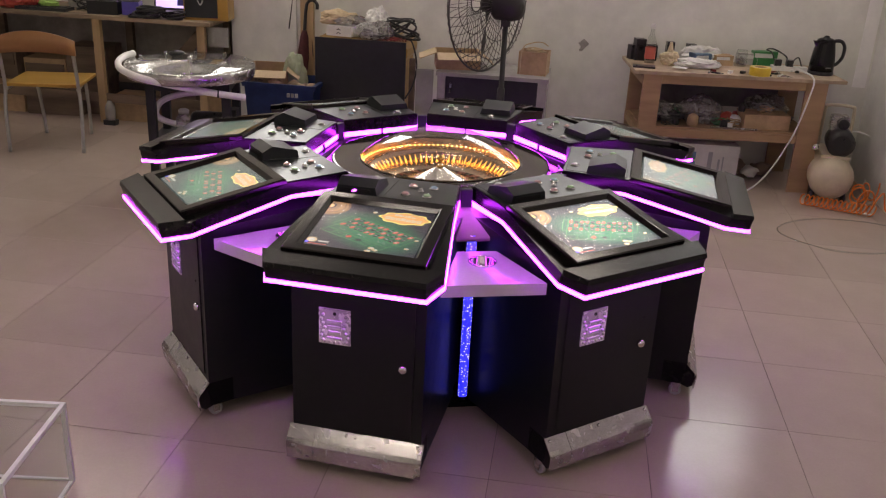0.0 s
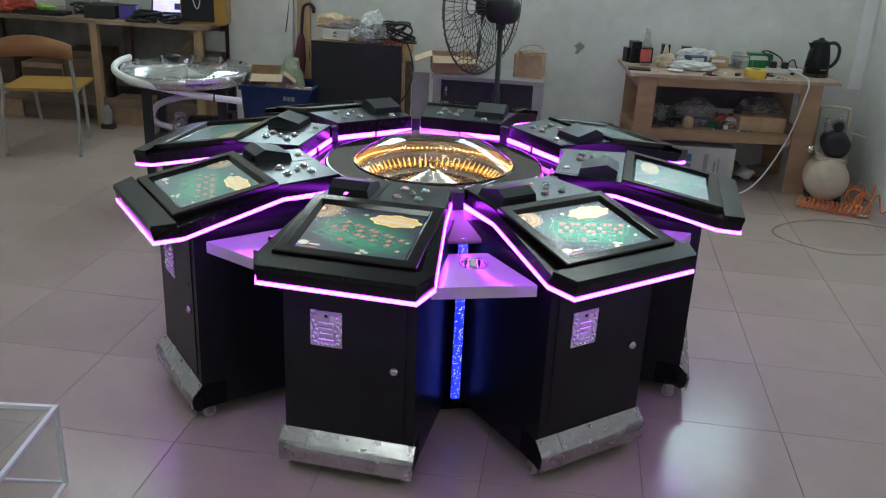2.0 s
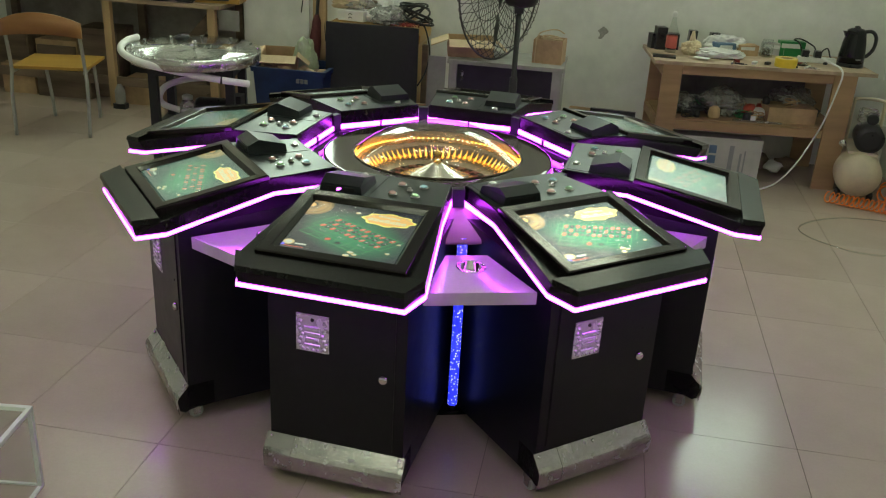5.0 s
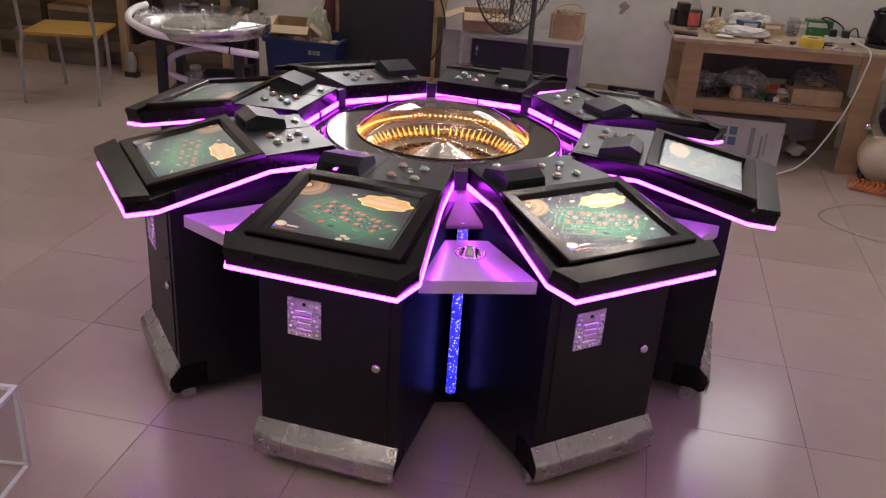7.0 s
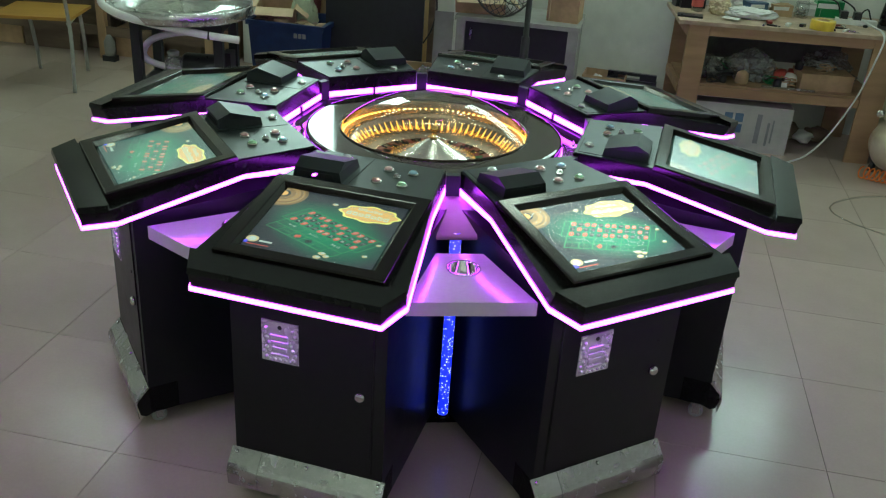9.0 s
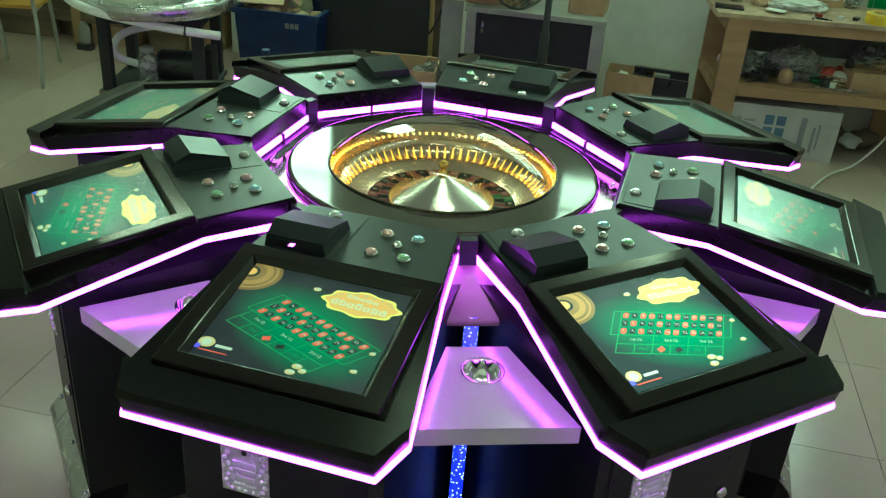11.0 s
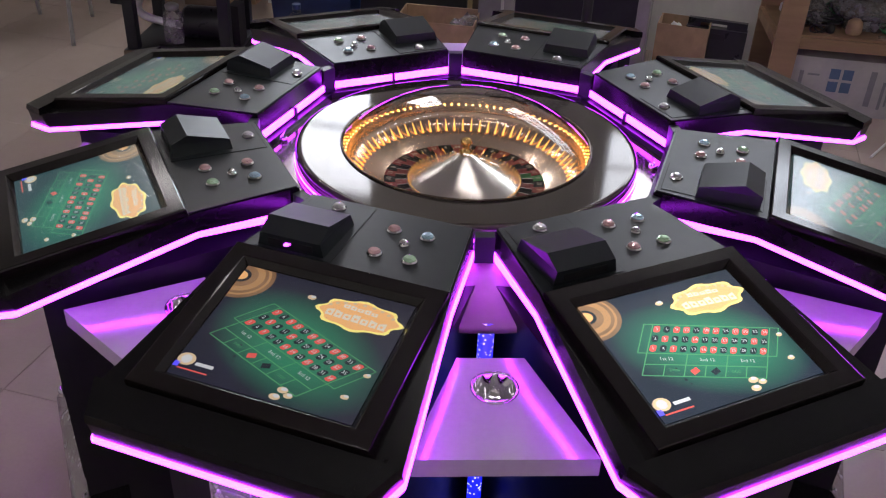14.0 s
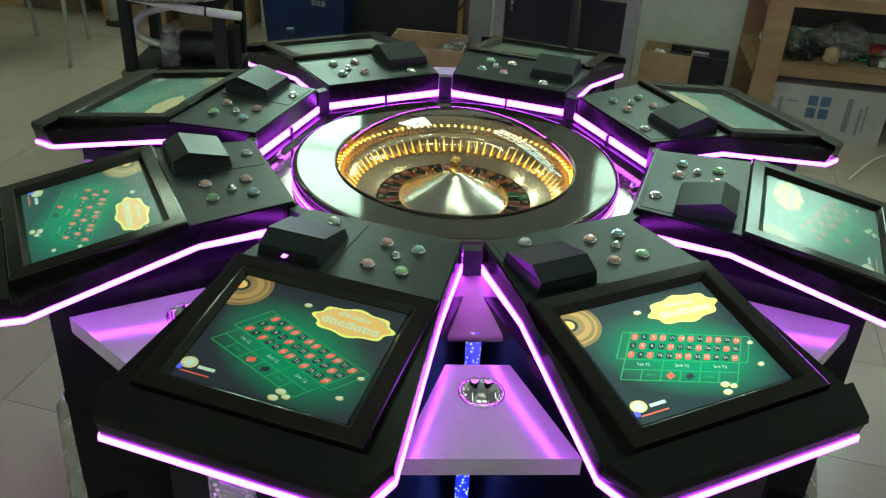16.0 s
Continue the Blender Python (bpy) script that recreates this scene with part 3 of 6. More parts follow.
    slab(bm, [(0.758, -0.134, 0.887), (0.7605, -0.134, 0.887), (0.7605, -0.123, 0.887), (0.758, -0.123, 0.887)],
         [(0.758, -0.128, 0.895), (0.7605, -0.128, 0.895), (0.7605, -0.116, 0.895), (0.758, -0.116, 0.895)])
    part("slot_lamp", bm, M_LED, head, "glowing slot tab")
    for r, s, c in ((0.6985, 0.0375, "red"), (0.6005, 0.0405, "red"), (0.602, 0.1155, "blue"), (0.698, 0.1135, "green"), (0.56, -0.106, "clear")):
        button(st, r, s, c)
    button(st, 0.645, 0.08, "chrome", 0.0095)
    # screen frame, glass and picture
    bm = bmesh.new()
    outer = [(-0.2285, -0.191), (0.2285, -0.191), (0.2265, 0.191), (-0.2265, 0.191)]
    inner = [(-GW / 2, -GH / 2), (GW / 2, -GH / 2), (GW / 2, GH / 2), (-GW / 2, GH / 2)]
    mid = [(x * 1.09, y * 1.1) for x, y in inner]
    rings = [[bm.verts.new((x, y, z)) for x, y in loop] for loop, z in
             ((outer, -0.018), (outer, 0.0125), ([(x * 0.994, y * 0.994) for x, y in outer], 0.0155), ([(x * 0.982, y * 0.982) for x, y in outer], 0.017), (mid, 0.017), ([(x * 0.985, y * 0.985) for x, y in mid], 0.0155), (inner, 0.001))]
    for p, q in zip(rings, rings[1:]):
        for k in range(4):
            bm.faces.new((p[k], p[(k + 1) % 4], q[(k + 1) % 4], q[k]))
    scr = part("screen", bm, M_GLOSS, st, "touch screen in a glossy black frame", SCR)
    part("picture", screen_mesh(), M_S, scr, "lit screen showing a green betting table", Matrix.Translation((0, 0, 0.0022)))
    bm = bmesh.new()
    box(bm, -GW / 2, GW / 2, -GH / 2, GH / 2, 0.0044, 0.0054)
    g = part("screen_glass", bm, M_SCREENGLASS, scr)
    g.visible_shadow = False
    # cabinet
    bm = bmesh.new()
    box(bm, 0.5, 1.09, -0.222, 0.222, 0.06, 0.79)
    bm.verts.ensure_lookup_table()
    for v in bm.verts:
        if v.co.z > 0.7:
            v.co.z = 0.735 if v.co.x > 1 else 0.79
    bevelled(bm, 0.003)
    part("cabinet", bm, M_CAB, st, "black painted cabinet")
    bm = bmesh.new()
    box(bm, 1.088, 1.0915, -0.19, 0.19, 0.175, 0.715)
    part("door_gap", bm, M_DARK, st)
    bm = bmesh.new()
    box(bm, 1.088, 1.0945, -0.187, 0.187, 0.178, 0.712)
    bevelled(bm, 0.002)
    door = part("cabinet_door", bm, M_CAB, st, "black cabinet door with a round lock")
    bm = bmesh.new()
    capped(bm, [(0.015, 0), (0.015, 0.006), (0.011, 0.012), (0.005, 0.013)], 16)
    part("lock", bm, M_CHROME, door, "chrome cam lock", pose(1.0945, 0.153, 0.43, 0, 90, 0))
    bm = bmesh.new()
    capped(bm, [(0.004, 0), (0.004, 0.002)], 10)
    part("keyhole", bm, M_DARK, door, "", pose(1.0945, 0.153, 0.53, 0, 90, 0))
    # bill acceptor face plate
    bm = bmesh.new()
    box(bm, 1.0945, 1.0985, -0.127, -0.022, 0.484, 0.608)
    bevelled(bm, 0.0015)
    plate = part("face_plate", bm, M_PLATE, door, "embossed bright metal bill plate")
    bm = bmesh.new()
    for s0, s1, z0, z1, h in ((-0.1, -0.049, 0.559, 0.57, 0.006), (-0.1, -0.049, 0.538, 0.55, 0.004), (-0.096, -0.053, 0.52, 0.532, 0.004), (-0.1, -0.049, 0.503, 0.511, 0.005)):
        box(bm, 1.0985, 1.0985 + h, s0, s1, z0, z1)
    for q in (-1, 1):
        for k in range(7):
            t = k / 6
            ico(bm, (1.0985, -0.0745 + q * (0.038 + 0.006 * math.sin(math.pi * 3 * t)), 0.497 + 0.088 * t), 0.0075, 1, 1.0)
    for k in range(5):
        ico(bm, (1.0985, -0.105 + 0.0155 * k, 0.492), 0.006, 1, 1.0)
    bevelled(bm, 0.0012)
    part("embossing", bm, M_BRIGHT, plate, "raised ornament round the slot")
    bm = bmesh.new()
    capped(bm, [(0.006, 0), (0.006, 0.002)], 12)
    part("sensor", bm, M_DARK, plate, "", pose(1.0985, -0.074, 0.592, 0, 90, 0))
    # kick plate, brackets and castors
    bm = bmesh.new()
    prof = [(1.0925, 0.16), (1.1245, 0.1235), (1.13, 0.1165), (1.134, 0.109), (1.1355, 0.1), (1.135, 0.092), (1.1295, 0.05)]
    cols = [-0.232, -0.14, 0.05, 0.232]
    grid = [[bm.verts.new((r, q, z)) for q in cols] for r, z in prof]
    back = [[bm.verts.new((r - 0.003, q, z - 0.003)) for q in cols] for r, z in prof]
    for g in (grid, back):
        for i, (p, q) in enumerate(zip(g, g[1:])):
            for k in range(len(cols) - 1):
                f = bm.faces.new((p[k], p[k + 1], q[k + 1], q[k]))
                f.smooth = 0 < i < 5
    for k in (0, -1):
        for i in range(len(prof) - 1):
            bm.faces.new((grid[i][k], grid[i + 1][k], back[i + 1][k], back[i][k]))
    for i in (0, -1):
        for k in range(len(cols) - 1):
            bm.faces.new((grid[i][k], grid[i][k + 1], back[i][k + 1], back[i][k]))
    kick = part("kick_plate", bm, M_STEEL, st, "scuffed bent metal kick plate")
    for s in (-0.215, 0.0, 0.215):
        bm = bmesh.new()
        capped(bm, [(0.006, 0), (0.005, 0.003), (0.002, 0.004)], 10)
        part("screw", bm, M_CHROME, kick, "", pose(1.102, s, 0.1505, 0, 45, 0))
    bm = bmesh.new()
    rows = [[bm.verts.new((r + 0.0012, q, z + 0.0012)) for q in (-0.142, -0.139)] for r, z in prof]
    rows += [[bm.verts.new((r - 0.001, q, z - 0.001)) for q in (-0.142, -0.139)] for r, z in prof[::-1]]
    for p, q in zip(rows, rows[1:] + rows[:1]):
        bm.faces.new((p[0], p[1], q[1], q[0]))
    part("seam", bm, M_STEEL, kick)
    for s in (-0.222, 0.216):
        bm = bmesh.new()
        pr = [(1.0, 0.06), (1.08, 0.055), (1.105, 0.045), (1.122, 0.055), (1.129, 0.09), (1.125, 0.108), (1.086, 0.15), (1.0, 0.153)]
        a = [bm.verts.new((r, s, z)) for r, z in pr]
        b = [bm.verts.new((r, s + 0.006, z)) for r, z in pr]
        bm.faces.new(a)
        bm.faces.new(b[::-1])
        for k in range(len(pr)):
            bm.faces.new((a[k], a[(k + 1) % len(pr)], b[(k + 1) % len(pr)], b[k]))
        part("bracket", bm, M_BLACK, st)
    for r, s in ((1.06, -0.21), (1.06, 0.19), (0.6, -0.13), (0.6, 0.13)):
        bm = bmesh.new()
        box(bm, -0.016, 0.016, -0.017, 0.017, 0.045, 0.0605)
        box(bm, -0.012, 0.012, -0.016, -0.013, 0.018, 0.045)
        box(bm, -0.012, 0.012, 0.013, 0.016, 0.018, 0.045)
        c = part("castor", bm, M_STEEL, st, "small castor", Matrix.Translation((r, s, 0)))
        bm = bmesh.new()
        capped(bm, [(0.022, -0.01), (0.025, -0.007), (0.025, 0.007), (0.022, 0.01)], 18)
        part("castor_wheel", bm, M_RUBBER, c, "pale plastic castor wheel", pose(0, 0, 0.025, 90, 0, 0))
    return st


ANGLES = [-67.5 + 45 * k for k in range(8)]
first_station = station(pose(0, 0, 0, 0, 0, ANGLES[0]))
# the slot tab is lit on one station alone
stations = [first_station] + [copy_thing(first_station, pose(0, 0, 0, 0, 0, ang)) for ang in ANGLES[1:]]


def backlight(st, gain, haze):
    """Paints a screen's brightness and teal haze at its viewing angle into its emission."""
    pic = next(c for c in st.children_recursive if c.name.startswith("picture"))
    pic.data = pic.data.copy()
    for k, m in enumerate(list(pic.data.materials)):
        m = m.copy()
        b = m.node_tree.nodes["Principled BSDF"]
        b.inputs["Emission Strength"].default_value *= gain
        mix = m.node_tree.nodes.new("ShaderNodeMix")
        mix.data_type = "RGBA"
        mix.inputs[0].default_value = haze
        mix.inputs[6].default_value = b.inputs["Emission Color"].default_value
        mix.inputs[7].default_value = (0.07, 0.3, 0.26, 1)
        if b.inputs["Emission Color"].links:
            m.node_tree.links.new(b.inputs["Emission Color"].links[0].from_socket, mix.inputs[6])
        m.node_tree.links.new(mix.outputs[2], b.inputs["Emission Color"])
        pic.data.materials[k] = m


for st in stations[:7]:
    bpy.data.objects.remove(next(c for c in st.children_recursive if c.name.startswith("slot_lamp")))
# gain and teal haze for the angle each screen is seen from
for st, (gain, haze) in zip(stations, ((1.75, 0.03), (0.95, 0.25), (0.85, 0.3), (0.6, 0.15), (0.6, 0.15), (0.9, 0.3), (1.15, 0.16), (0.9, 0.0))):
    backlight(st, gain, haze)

# shelves with cup holders, and bubble tubes, in the gaps
M_BUBBLE = mat("lit bubble tube", (0.2, 0.2, 0.5), 0.1, var=0)
bt = M_BUBBLE.node_tree
vor, ramp, tc = bt.nodes.new("ShaderNodeTexVoronoi"), bt.nodes.new("ShaderNodeValToRGB"), bt.nodes.new("ShaderNodeTexCoord")
vor.inputs["Scale"].default_value = 105
ramp.color_ramp.elements[0].position, ramp.color_ramp.elements[0].color = 0.2, (1.0, 0.95, 1.0, 1)
ramp.color_ramp.elements[1].position, ramp.color_ramp.elements[1].color = 0.3, (0.004, 0.01, 0.62, 1)
bt.links.new(tc.outputs["Object"], vor.inputs["Vector"])
bt.links.new(vor.outputs["Distance"], ramp.inputs[0])
bt.links.new(ramp.outputs[0], bt.nodes["Principled BSDF"].inputs["Emission Color"])
bt.nodes["Principled BSDF"].inputs["Emission Strength"].default_value = 2.0

gap_shelf = thing("gap_shelf", "satin aluminium shelf with a chrome cup holder between two stations", "shelf", pose(0, 0, 0, 0, 0, -90), "shelves between stations")
bm = bmesh.new()
CR, CX = 0.041, 0.885
hole = [(CX + CR * math.cos(2 * math.pi * k / 32), CR * math.sin(2 * math.pi * k / 32)) for k in range(32)]


def shelf_edge(a):
    """Where a ray from the cup hole meets the shelf's outline."""
    pts = [(1.072, -0.169), (1.072, 0.169), (0.795, 0.068), (0.795, -0.068)]
    d = Vector((math.cos(a), math.sin(a)))
    best = None
    for p, q in zip(pts, pts[1:] + pts[:1]):
        e = Vector(q) - Vector(p)
        den = d.x * e.y - d.y * e.x
        if abs(den) < 1e-9:
            continue
        w = Vector(p) - Vector((CX, 0))
        t, s = (w.x * e.y - w.y * e.x) / den, (w.x * d.y - w.y * d.x) / den
        if t > 0 and -1e-6 <= s <= 1 + 1e-6 and (best is None or t < best):
            best = t
    return CX + best * d.x, best * d.y


angs = sorted([2 * math.pi * k / 32 for k in range(32)] + [math.atan2(y, x - CX) % (2 * math.pi) for x, y in ((1.072, -0.169), (1.072, 0.169), (0.795, 0.068), (0.795, -0.068))])
top_o = [shelf_edge(a) for a in angs]
top_i = [(CX + CR * math.cos(a), CR * math.sin(a)) for a in angs]
rings = [[bm.verts.new((x, y, z)) for x, y in loop] for loop, z in ((top_i, 0.678), (top_o, 0.678), (top_o, 0.718), (top_i, 0.718), (top_i, 0.678))]
for p, q in zip(rings, rings[1:]):
    for k in range(len(angs)):
        bm.faces.new((p[k], p[(k + 1) % len(angs)], q[(k + 1) % len(angs)], q[k]))
bmesh.ops.remove_doubles(bm, verts=bm.verts, dist=1e-5)
part("shelf_board", bm, M_ALU, gap_shelf)
bm = bmesh.new()
lathe(bm, [(0.047, 0.7185), (0.0465, 0.7215), (0.0425, 0.7225), (0.0402, 0.7185), (0.038, 0.66), (0.0, 0.658)], 40)
part("cup_holder", bm, M_CHROME, gap_shelf, "polished round cup holder", Matrix.Translation((CX, 0, 0)))
for k in range(1, 8):
    copy_thing(gap_shelf, pose(0, 0, 0, 0, 0, -90 + 45 * k))
lit = thing("bubble_tube", "upright clear tube of glowing blue bubbles", "light tube", pose(0, 0, 0, 0, 0, -90), "bubble tubes between stations")
bm = bmesh.new()
capped(bm, [(0.017, 0.1), (0.017, 0.745)], 20)
part("tube", bm, M_BUBBLE, lit, "", Matrix.Translation((0.705, 0, 0)))
bm = bmesh.new()
capped(bm, [(0.024, 0.0905), (0.024, 0.1), (0.018, 0.105)], 20)
box(bm, -0.19, 0.026, -0.02, 0.02, 0.084, 0.0905)
part("foot", bm, M_BLACK, lit, "", Matrix.Translation((0.705, 0, 0)))
for k in range(1, 8):
    copy_thing(lit, pose(0, 0, 0, 0, 0, -90 + 45 * k))

# wheel table in the middle
SUNK = Matrix.Translation((0, 0, -0.018)) @ Matrix.Diagonal((0.95, 0.95, 1.0, 1.0))
table = thing("roulette_wheel", "roulette wheel under a clear dome in a dark lacquered ring", "roulette wheel")
bm = bmesh.new()
capped(bm, [(0.56, 0.0), (0.56, 0.6)], 8, smooth=False)
part("pedestal", bm, M_BLACK, table, "", pose(0, 0, 0, 0, 0, 22.5))
bm = bmesh.new()
capped(bm, [(0.671, 0.0), (0.671, 0.055)], 8, smooth=False)
part("plinth", bm, M_BLACK, table, "", pose(0, 0, 0, 0, 0, 22.5))
bm = bmesh.new()
lathe(bm, [(0.562, 0.76), (0.562, 0.803), (0.6, 0.793), (0.66, 0.772), (0.725, 0.742), (0.728, 0.727), (0.6, 0.722)], 96)
part("drum", bm, M_DRUM, table, "dark round drum under the deck")
bm = bmesh.new()
lathe(bm, [(0.44, 0.775), (0.56, 0.775), (0.56, 0.755)], 64, smooth=False)
part("deck", bm, M_DECK, table, "mirror finished brown metal deck")
bm = bmesh.new()
lathe(bm, [(0.452, 0.775), (0.455, 0.804), (0.4545, 0.809), (0.452, 0.8135), (0.448, 0.8165), (0.443, 0.8178), (0.438, 0.818), (0.436, 0.818), (0.337, 0.818), (0.335, 0.818), (0.331, 0.814), (0.329, 0.78)], 128)
part("ring", bm, M_RING, table, "wide dark lacquered ring")
bm = bmesh.new()
lathe(bm, [(0.3455, 0.834), (0.3455, 0.79), (0.341, 0.772), (0.33, 0.755), (0.315, 0.746), (0.29, 0.738), (0.262, 0.731), (0.232, 0.72)], 96)
part("bowl", bm, M_BOWL, table, "shiny champagne metal bowl", SUNK)
bm = bmesh.new()
NP = 37
for k in range(NP):
    a0, a1 = 2 * math.pi * k / NP, 2 * math.pi * (k + 0.93) / NP
    mi = 2 if k == 0 else k % 2
    q = [bm.verts.new((r * math.cos(a), r * math.sin(a), z)) for r, a, z in ((0.233, a0, 0.72), (0.233, a1, 0.72), (0.165, a1, 0.712), (0.165, a0, 0.712))]
    bm.faces.new(q).material_index = mi
part("number_ring", bm, [M_DARK, M_RED, M_GREEN], table, "ring of red and black pockets", SUNK)
bm = bmesh.new()
for k in range(NP):
    a = 2 * math.pi * (k + 0.965) / NP
    d, e = Vector((math.cos(a), math.sin(a), 0)), Vector((-math.sin(a), math.cos(a), 0)) * 0.0012
    lo = [d * 0.166 - e, d * 0.2 - e, d * 0.2 + e, d * 0.166 + e]
    slab(bm, [p + Vector((0, 0, 0.711)) for p in lo], [p + Vector((0, 0, 0.726)) for p in lo])
part("frets", bm, M_CHROME, table, "thin metal frets between pockets", SUNK)
# glowing slivers that imitate the rim lamps' reflections in the bowl wall
bm = bmesh.new()
for k in range(72):
    a = 2 * math.pi * (k + 0.5) / 72
    d, e = Vector((math.cos(a), math.sin(a), 0)), Vector((-math.sin(a), math.cos(a), 0))
    foot = [d * r + e * q + Vector((0, 0, z)) for r, q, z in ((0.292, -0.0032, 0.74), (0.292, 0.0032, 0.74), (0.297, 0.0032, 0.741), (0.297, -0.0032, 0.741))]
    tip = [d * r + e * q + Vector((0, 0, z)) for r, q, z in ((0.318, -0.001, 0.7665), (0.318, 0.001, 0.7665), (0.32, 0.001, 0.7665), (0.32, -0.001, 0.7665))]
    slab(bm, foot, tip)
part("light_prism", bm, M_STREAK, table, "row of amber slivers imitating reflections of the rim lamps", SUNK)
ORDER = (0, 32, 15, 19, 4, 21, 2, 25, 17, 34, 6, 27, 13, 36, 11, 30, 8, 23, 10, 5, 24, 16, 33, 1, 20, 14, 31, 9, 22, 18, 29, 7, 28, 12, 35, 3, 26)
bm = bmesh.new()
for k in range(NP):
    a = 2 * math.pi * (k + 0.465) / NP
    me = words(str(ORDER[k]), 0.02)
    add_mesh(bm, me, pose(0.217 * math.cos(a), 0.217 * math.sin(a), 0.7195, 0, 0, math.degrees(a) - 90))
    bpy.data.meshes.remove(me)
part("numerals", bm, M_NUMERAL, table, "cream numerals on the pockets", SUNK)
bm = bmesh.new()
lathe(bm, [(0.166, 0.711), (0.165, 0.722), (0.16, 0.726), (0.09, 0.757), (0.03, 0.79), (0.016, 0.798)], 64)
part("cone", bm, M_CONE, table, "spun silver cone", SUNK)
bm = bmesh.new()
capped(bm, [(0.018, 0.8), (0.02, 0.806), (0.011, 0.812), (0.009, 0.822), (0.016, 0.828), (0.017, 0.834), (0.012, 0.842), (0.004, 0.846)], 24)
part("turret", bm, M_GOLD, table, "turned brass finial", SUNK)
bm = bmesh.new()
for k in range(96):
    a = 2 * math.pi * k / 96
    ico(bm, (0.341 * math.cos(a), 0.341 * math.sin(a), 0.803), 0.0026, 1)
part("rim_lamps", bm, M_AMBER, table, "ring of small amber lamps", SUNK)
bm = bmesh.new()
for k in range(64):
    a = 2 * math.pi * k / 64
    ico(bm, (0.163 * math.cos(a), 0.163 * math.sin(a), 0.7265), 0.0016, 1)
part("cone_lamps", bm, M_DIM, table, "small amber lamps round the cone", SUNK)
bm = bmesh.new()
H, RS = 0.12, (0.349 ** 2 + 0.12 ** 2) / (2 * 0.12)
lathe(bm, [(RS * math.sin(q), 0.837 + H - RS + RS * math.cos(q)) for q in [math.asin(0.349 / RS) * (1 - k / 14) for k in range(14)] + [0.004]], 72)
dome = part("dome", bm, M_GLASS, table, "clear acrylic dome", SUNK)
dome.visible_shadow = False
bm = bmesh.new()
lathe(bm, [(0.354, 0.8365), (0.3535, 0.84), (0.35, 0.841), (0.347, 0.838)], 96)
part("dome_rim", bm, M_RIM, table, "thin dark bronze rim", SUNK)
bm = bmesh.new()
lathe(bm, [(0.4565, 0.779), (0.4575, 0.783), (0.4565, 0.787)], 96)
part("ring_light", bm, M_LED, table, "thin glowing line under the ring")
for k in range(8):
    bm = bmesh.new()
    box(bm, 0.549, 0.575, -0.021, 0.021, 0.765, 0.864)
    bevelled(bm, 0.002)
    part("spacer", bm, M_PANEL, table, "", pose(0, 0, 0, 0, 0, -90 + 45 * k))
for a in (-8, 172):
    bm = bmesh.new()
    capped(bm, [(0.011, 0), (0.011, 0.012), (0.008, 0.016)], 16)
    tube(bm, [(0, -0.03, 0.022), (0, 0.03, 0.022)], 0.003, 6)
    tube(bm, [(0, 0, 0.01), (0, 0, 0.024)], 0.003, 6)
    part("key_lock", bm, M_CHROME, table, "deck lock with its key", pose(0.5 * math.cos(radians(a)), 0.5 * math.sin(radians(a)), 0.775, 0, 0, a))

# ---- materials of the workshop ----
M_PLY = mat("worn plywood", (0.36, 0.23, 0.13), 0.6, var=0.14, scale=14, stretch=(0.15, 1, 1), bump=0.08, bscale=50, stain=0.25, stain_scale=4)
M_PLYTOP = mat("dusty plywood top", (0.42, 0.32, 0.23), 0.55, var=0.15, scale=18, stain=0.3, stain_scale=5, bump=0.06, bscale=60)
M_OLD = mat("dark old timber", (0.16, 0.115, 0.08), 0.7, var=0.25, scale=10, stretch=(0.15, 1, 1), stain=0.3, stain_scale=5)
M_CARD = mat("corrugated card", (0.42, 0.29, 0.17), 0.8, var=0.1, scale=25, bump=0.05, bscale=120, stain=0.15, stain_scale=6)
M_CARDIN = mat("card inside", (0.5, 0.39, 0.25), 0.85, var=0.08, scale=20)
M_CARDW = mat("white printed card", (0.46, 0.45, 0.43), 0.7, var=0.05, scale=15, stain=0.12, stain_scale=5)
M_INK = mat("grey print", (0.24, 0.245, 0.26), 0.7, var=0.1)
M_INKB = mat("blue print", (0.09, 0.15, 0.24), 0.7, var=0.1)
M_NAVY = mat("dark vinyl board", (0.016, 0.017, 0.02), 0.5, var=0.15, scale=20, bump=0.05, bscale=300, stain=0.2)
M_GREY = mat("grey laminate", (0.3, 0.295, 0.275), 0.55, var=0.08, scale=12, stain=0.22, stain_scale=4)
# stained darker grey, with the shade under the bench in its colour
M_BACKB = mat("grimy shaded grey board", (0.15, 0.145, 0.135), 0.7, var=0.15, scale=10, stain=0.35, stain_scale=4)
M_DULL = mat("dull board", (0.3, 0.28, 0.25), 0.75, var=0.15, scale=8, stain=0.35, stain_scale=3)
M_FAN = mat("dark enamel", (0.016, 0.015, 0.0145), 0.5, var=0.2, scale=30, stain=0.2)
M_WIRE = mat("dull wire", (0.09, 0.085, 0.08), 0.5, metal=0.5, var=0.15)
M_BLUEP = mat("blue plastic crate", (0.008, 0.026, 0.105), 0.5, var=0.15, scale=15, stain=0.25, stain_scale=5)
M_HOSE = mat("white ribbed hose", (0.8, 0.8, 0.77), 0.45, var=0.06, scale=30, bump=0.25, bscale=160)
M_CREAM = mat("cream enamel", (0.62, 0.54, 0.4), 0.3, var=0.06, scale=12, stain=0.12, stain_scale=7)
M_ORANGE = mat("orange plastic coil", (0.75, 0.2, 0.03), 0.35, var=0.08)
M_YELLOW = mat("yellow tape", (0.7, 0.5, 0.05), 0.3, var=0.08, coat=0.3)
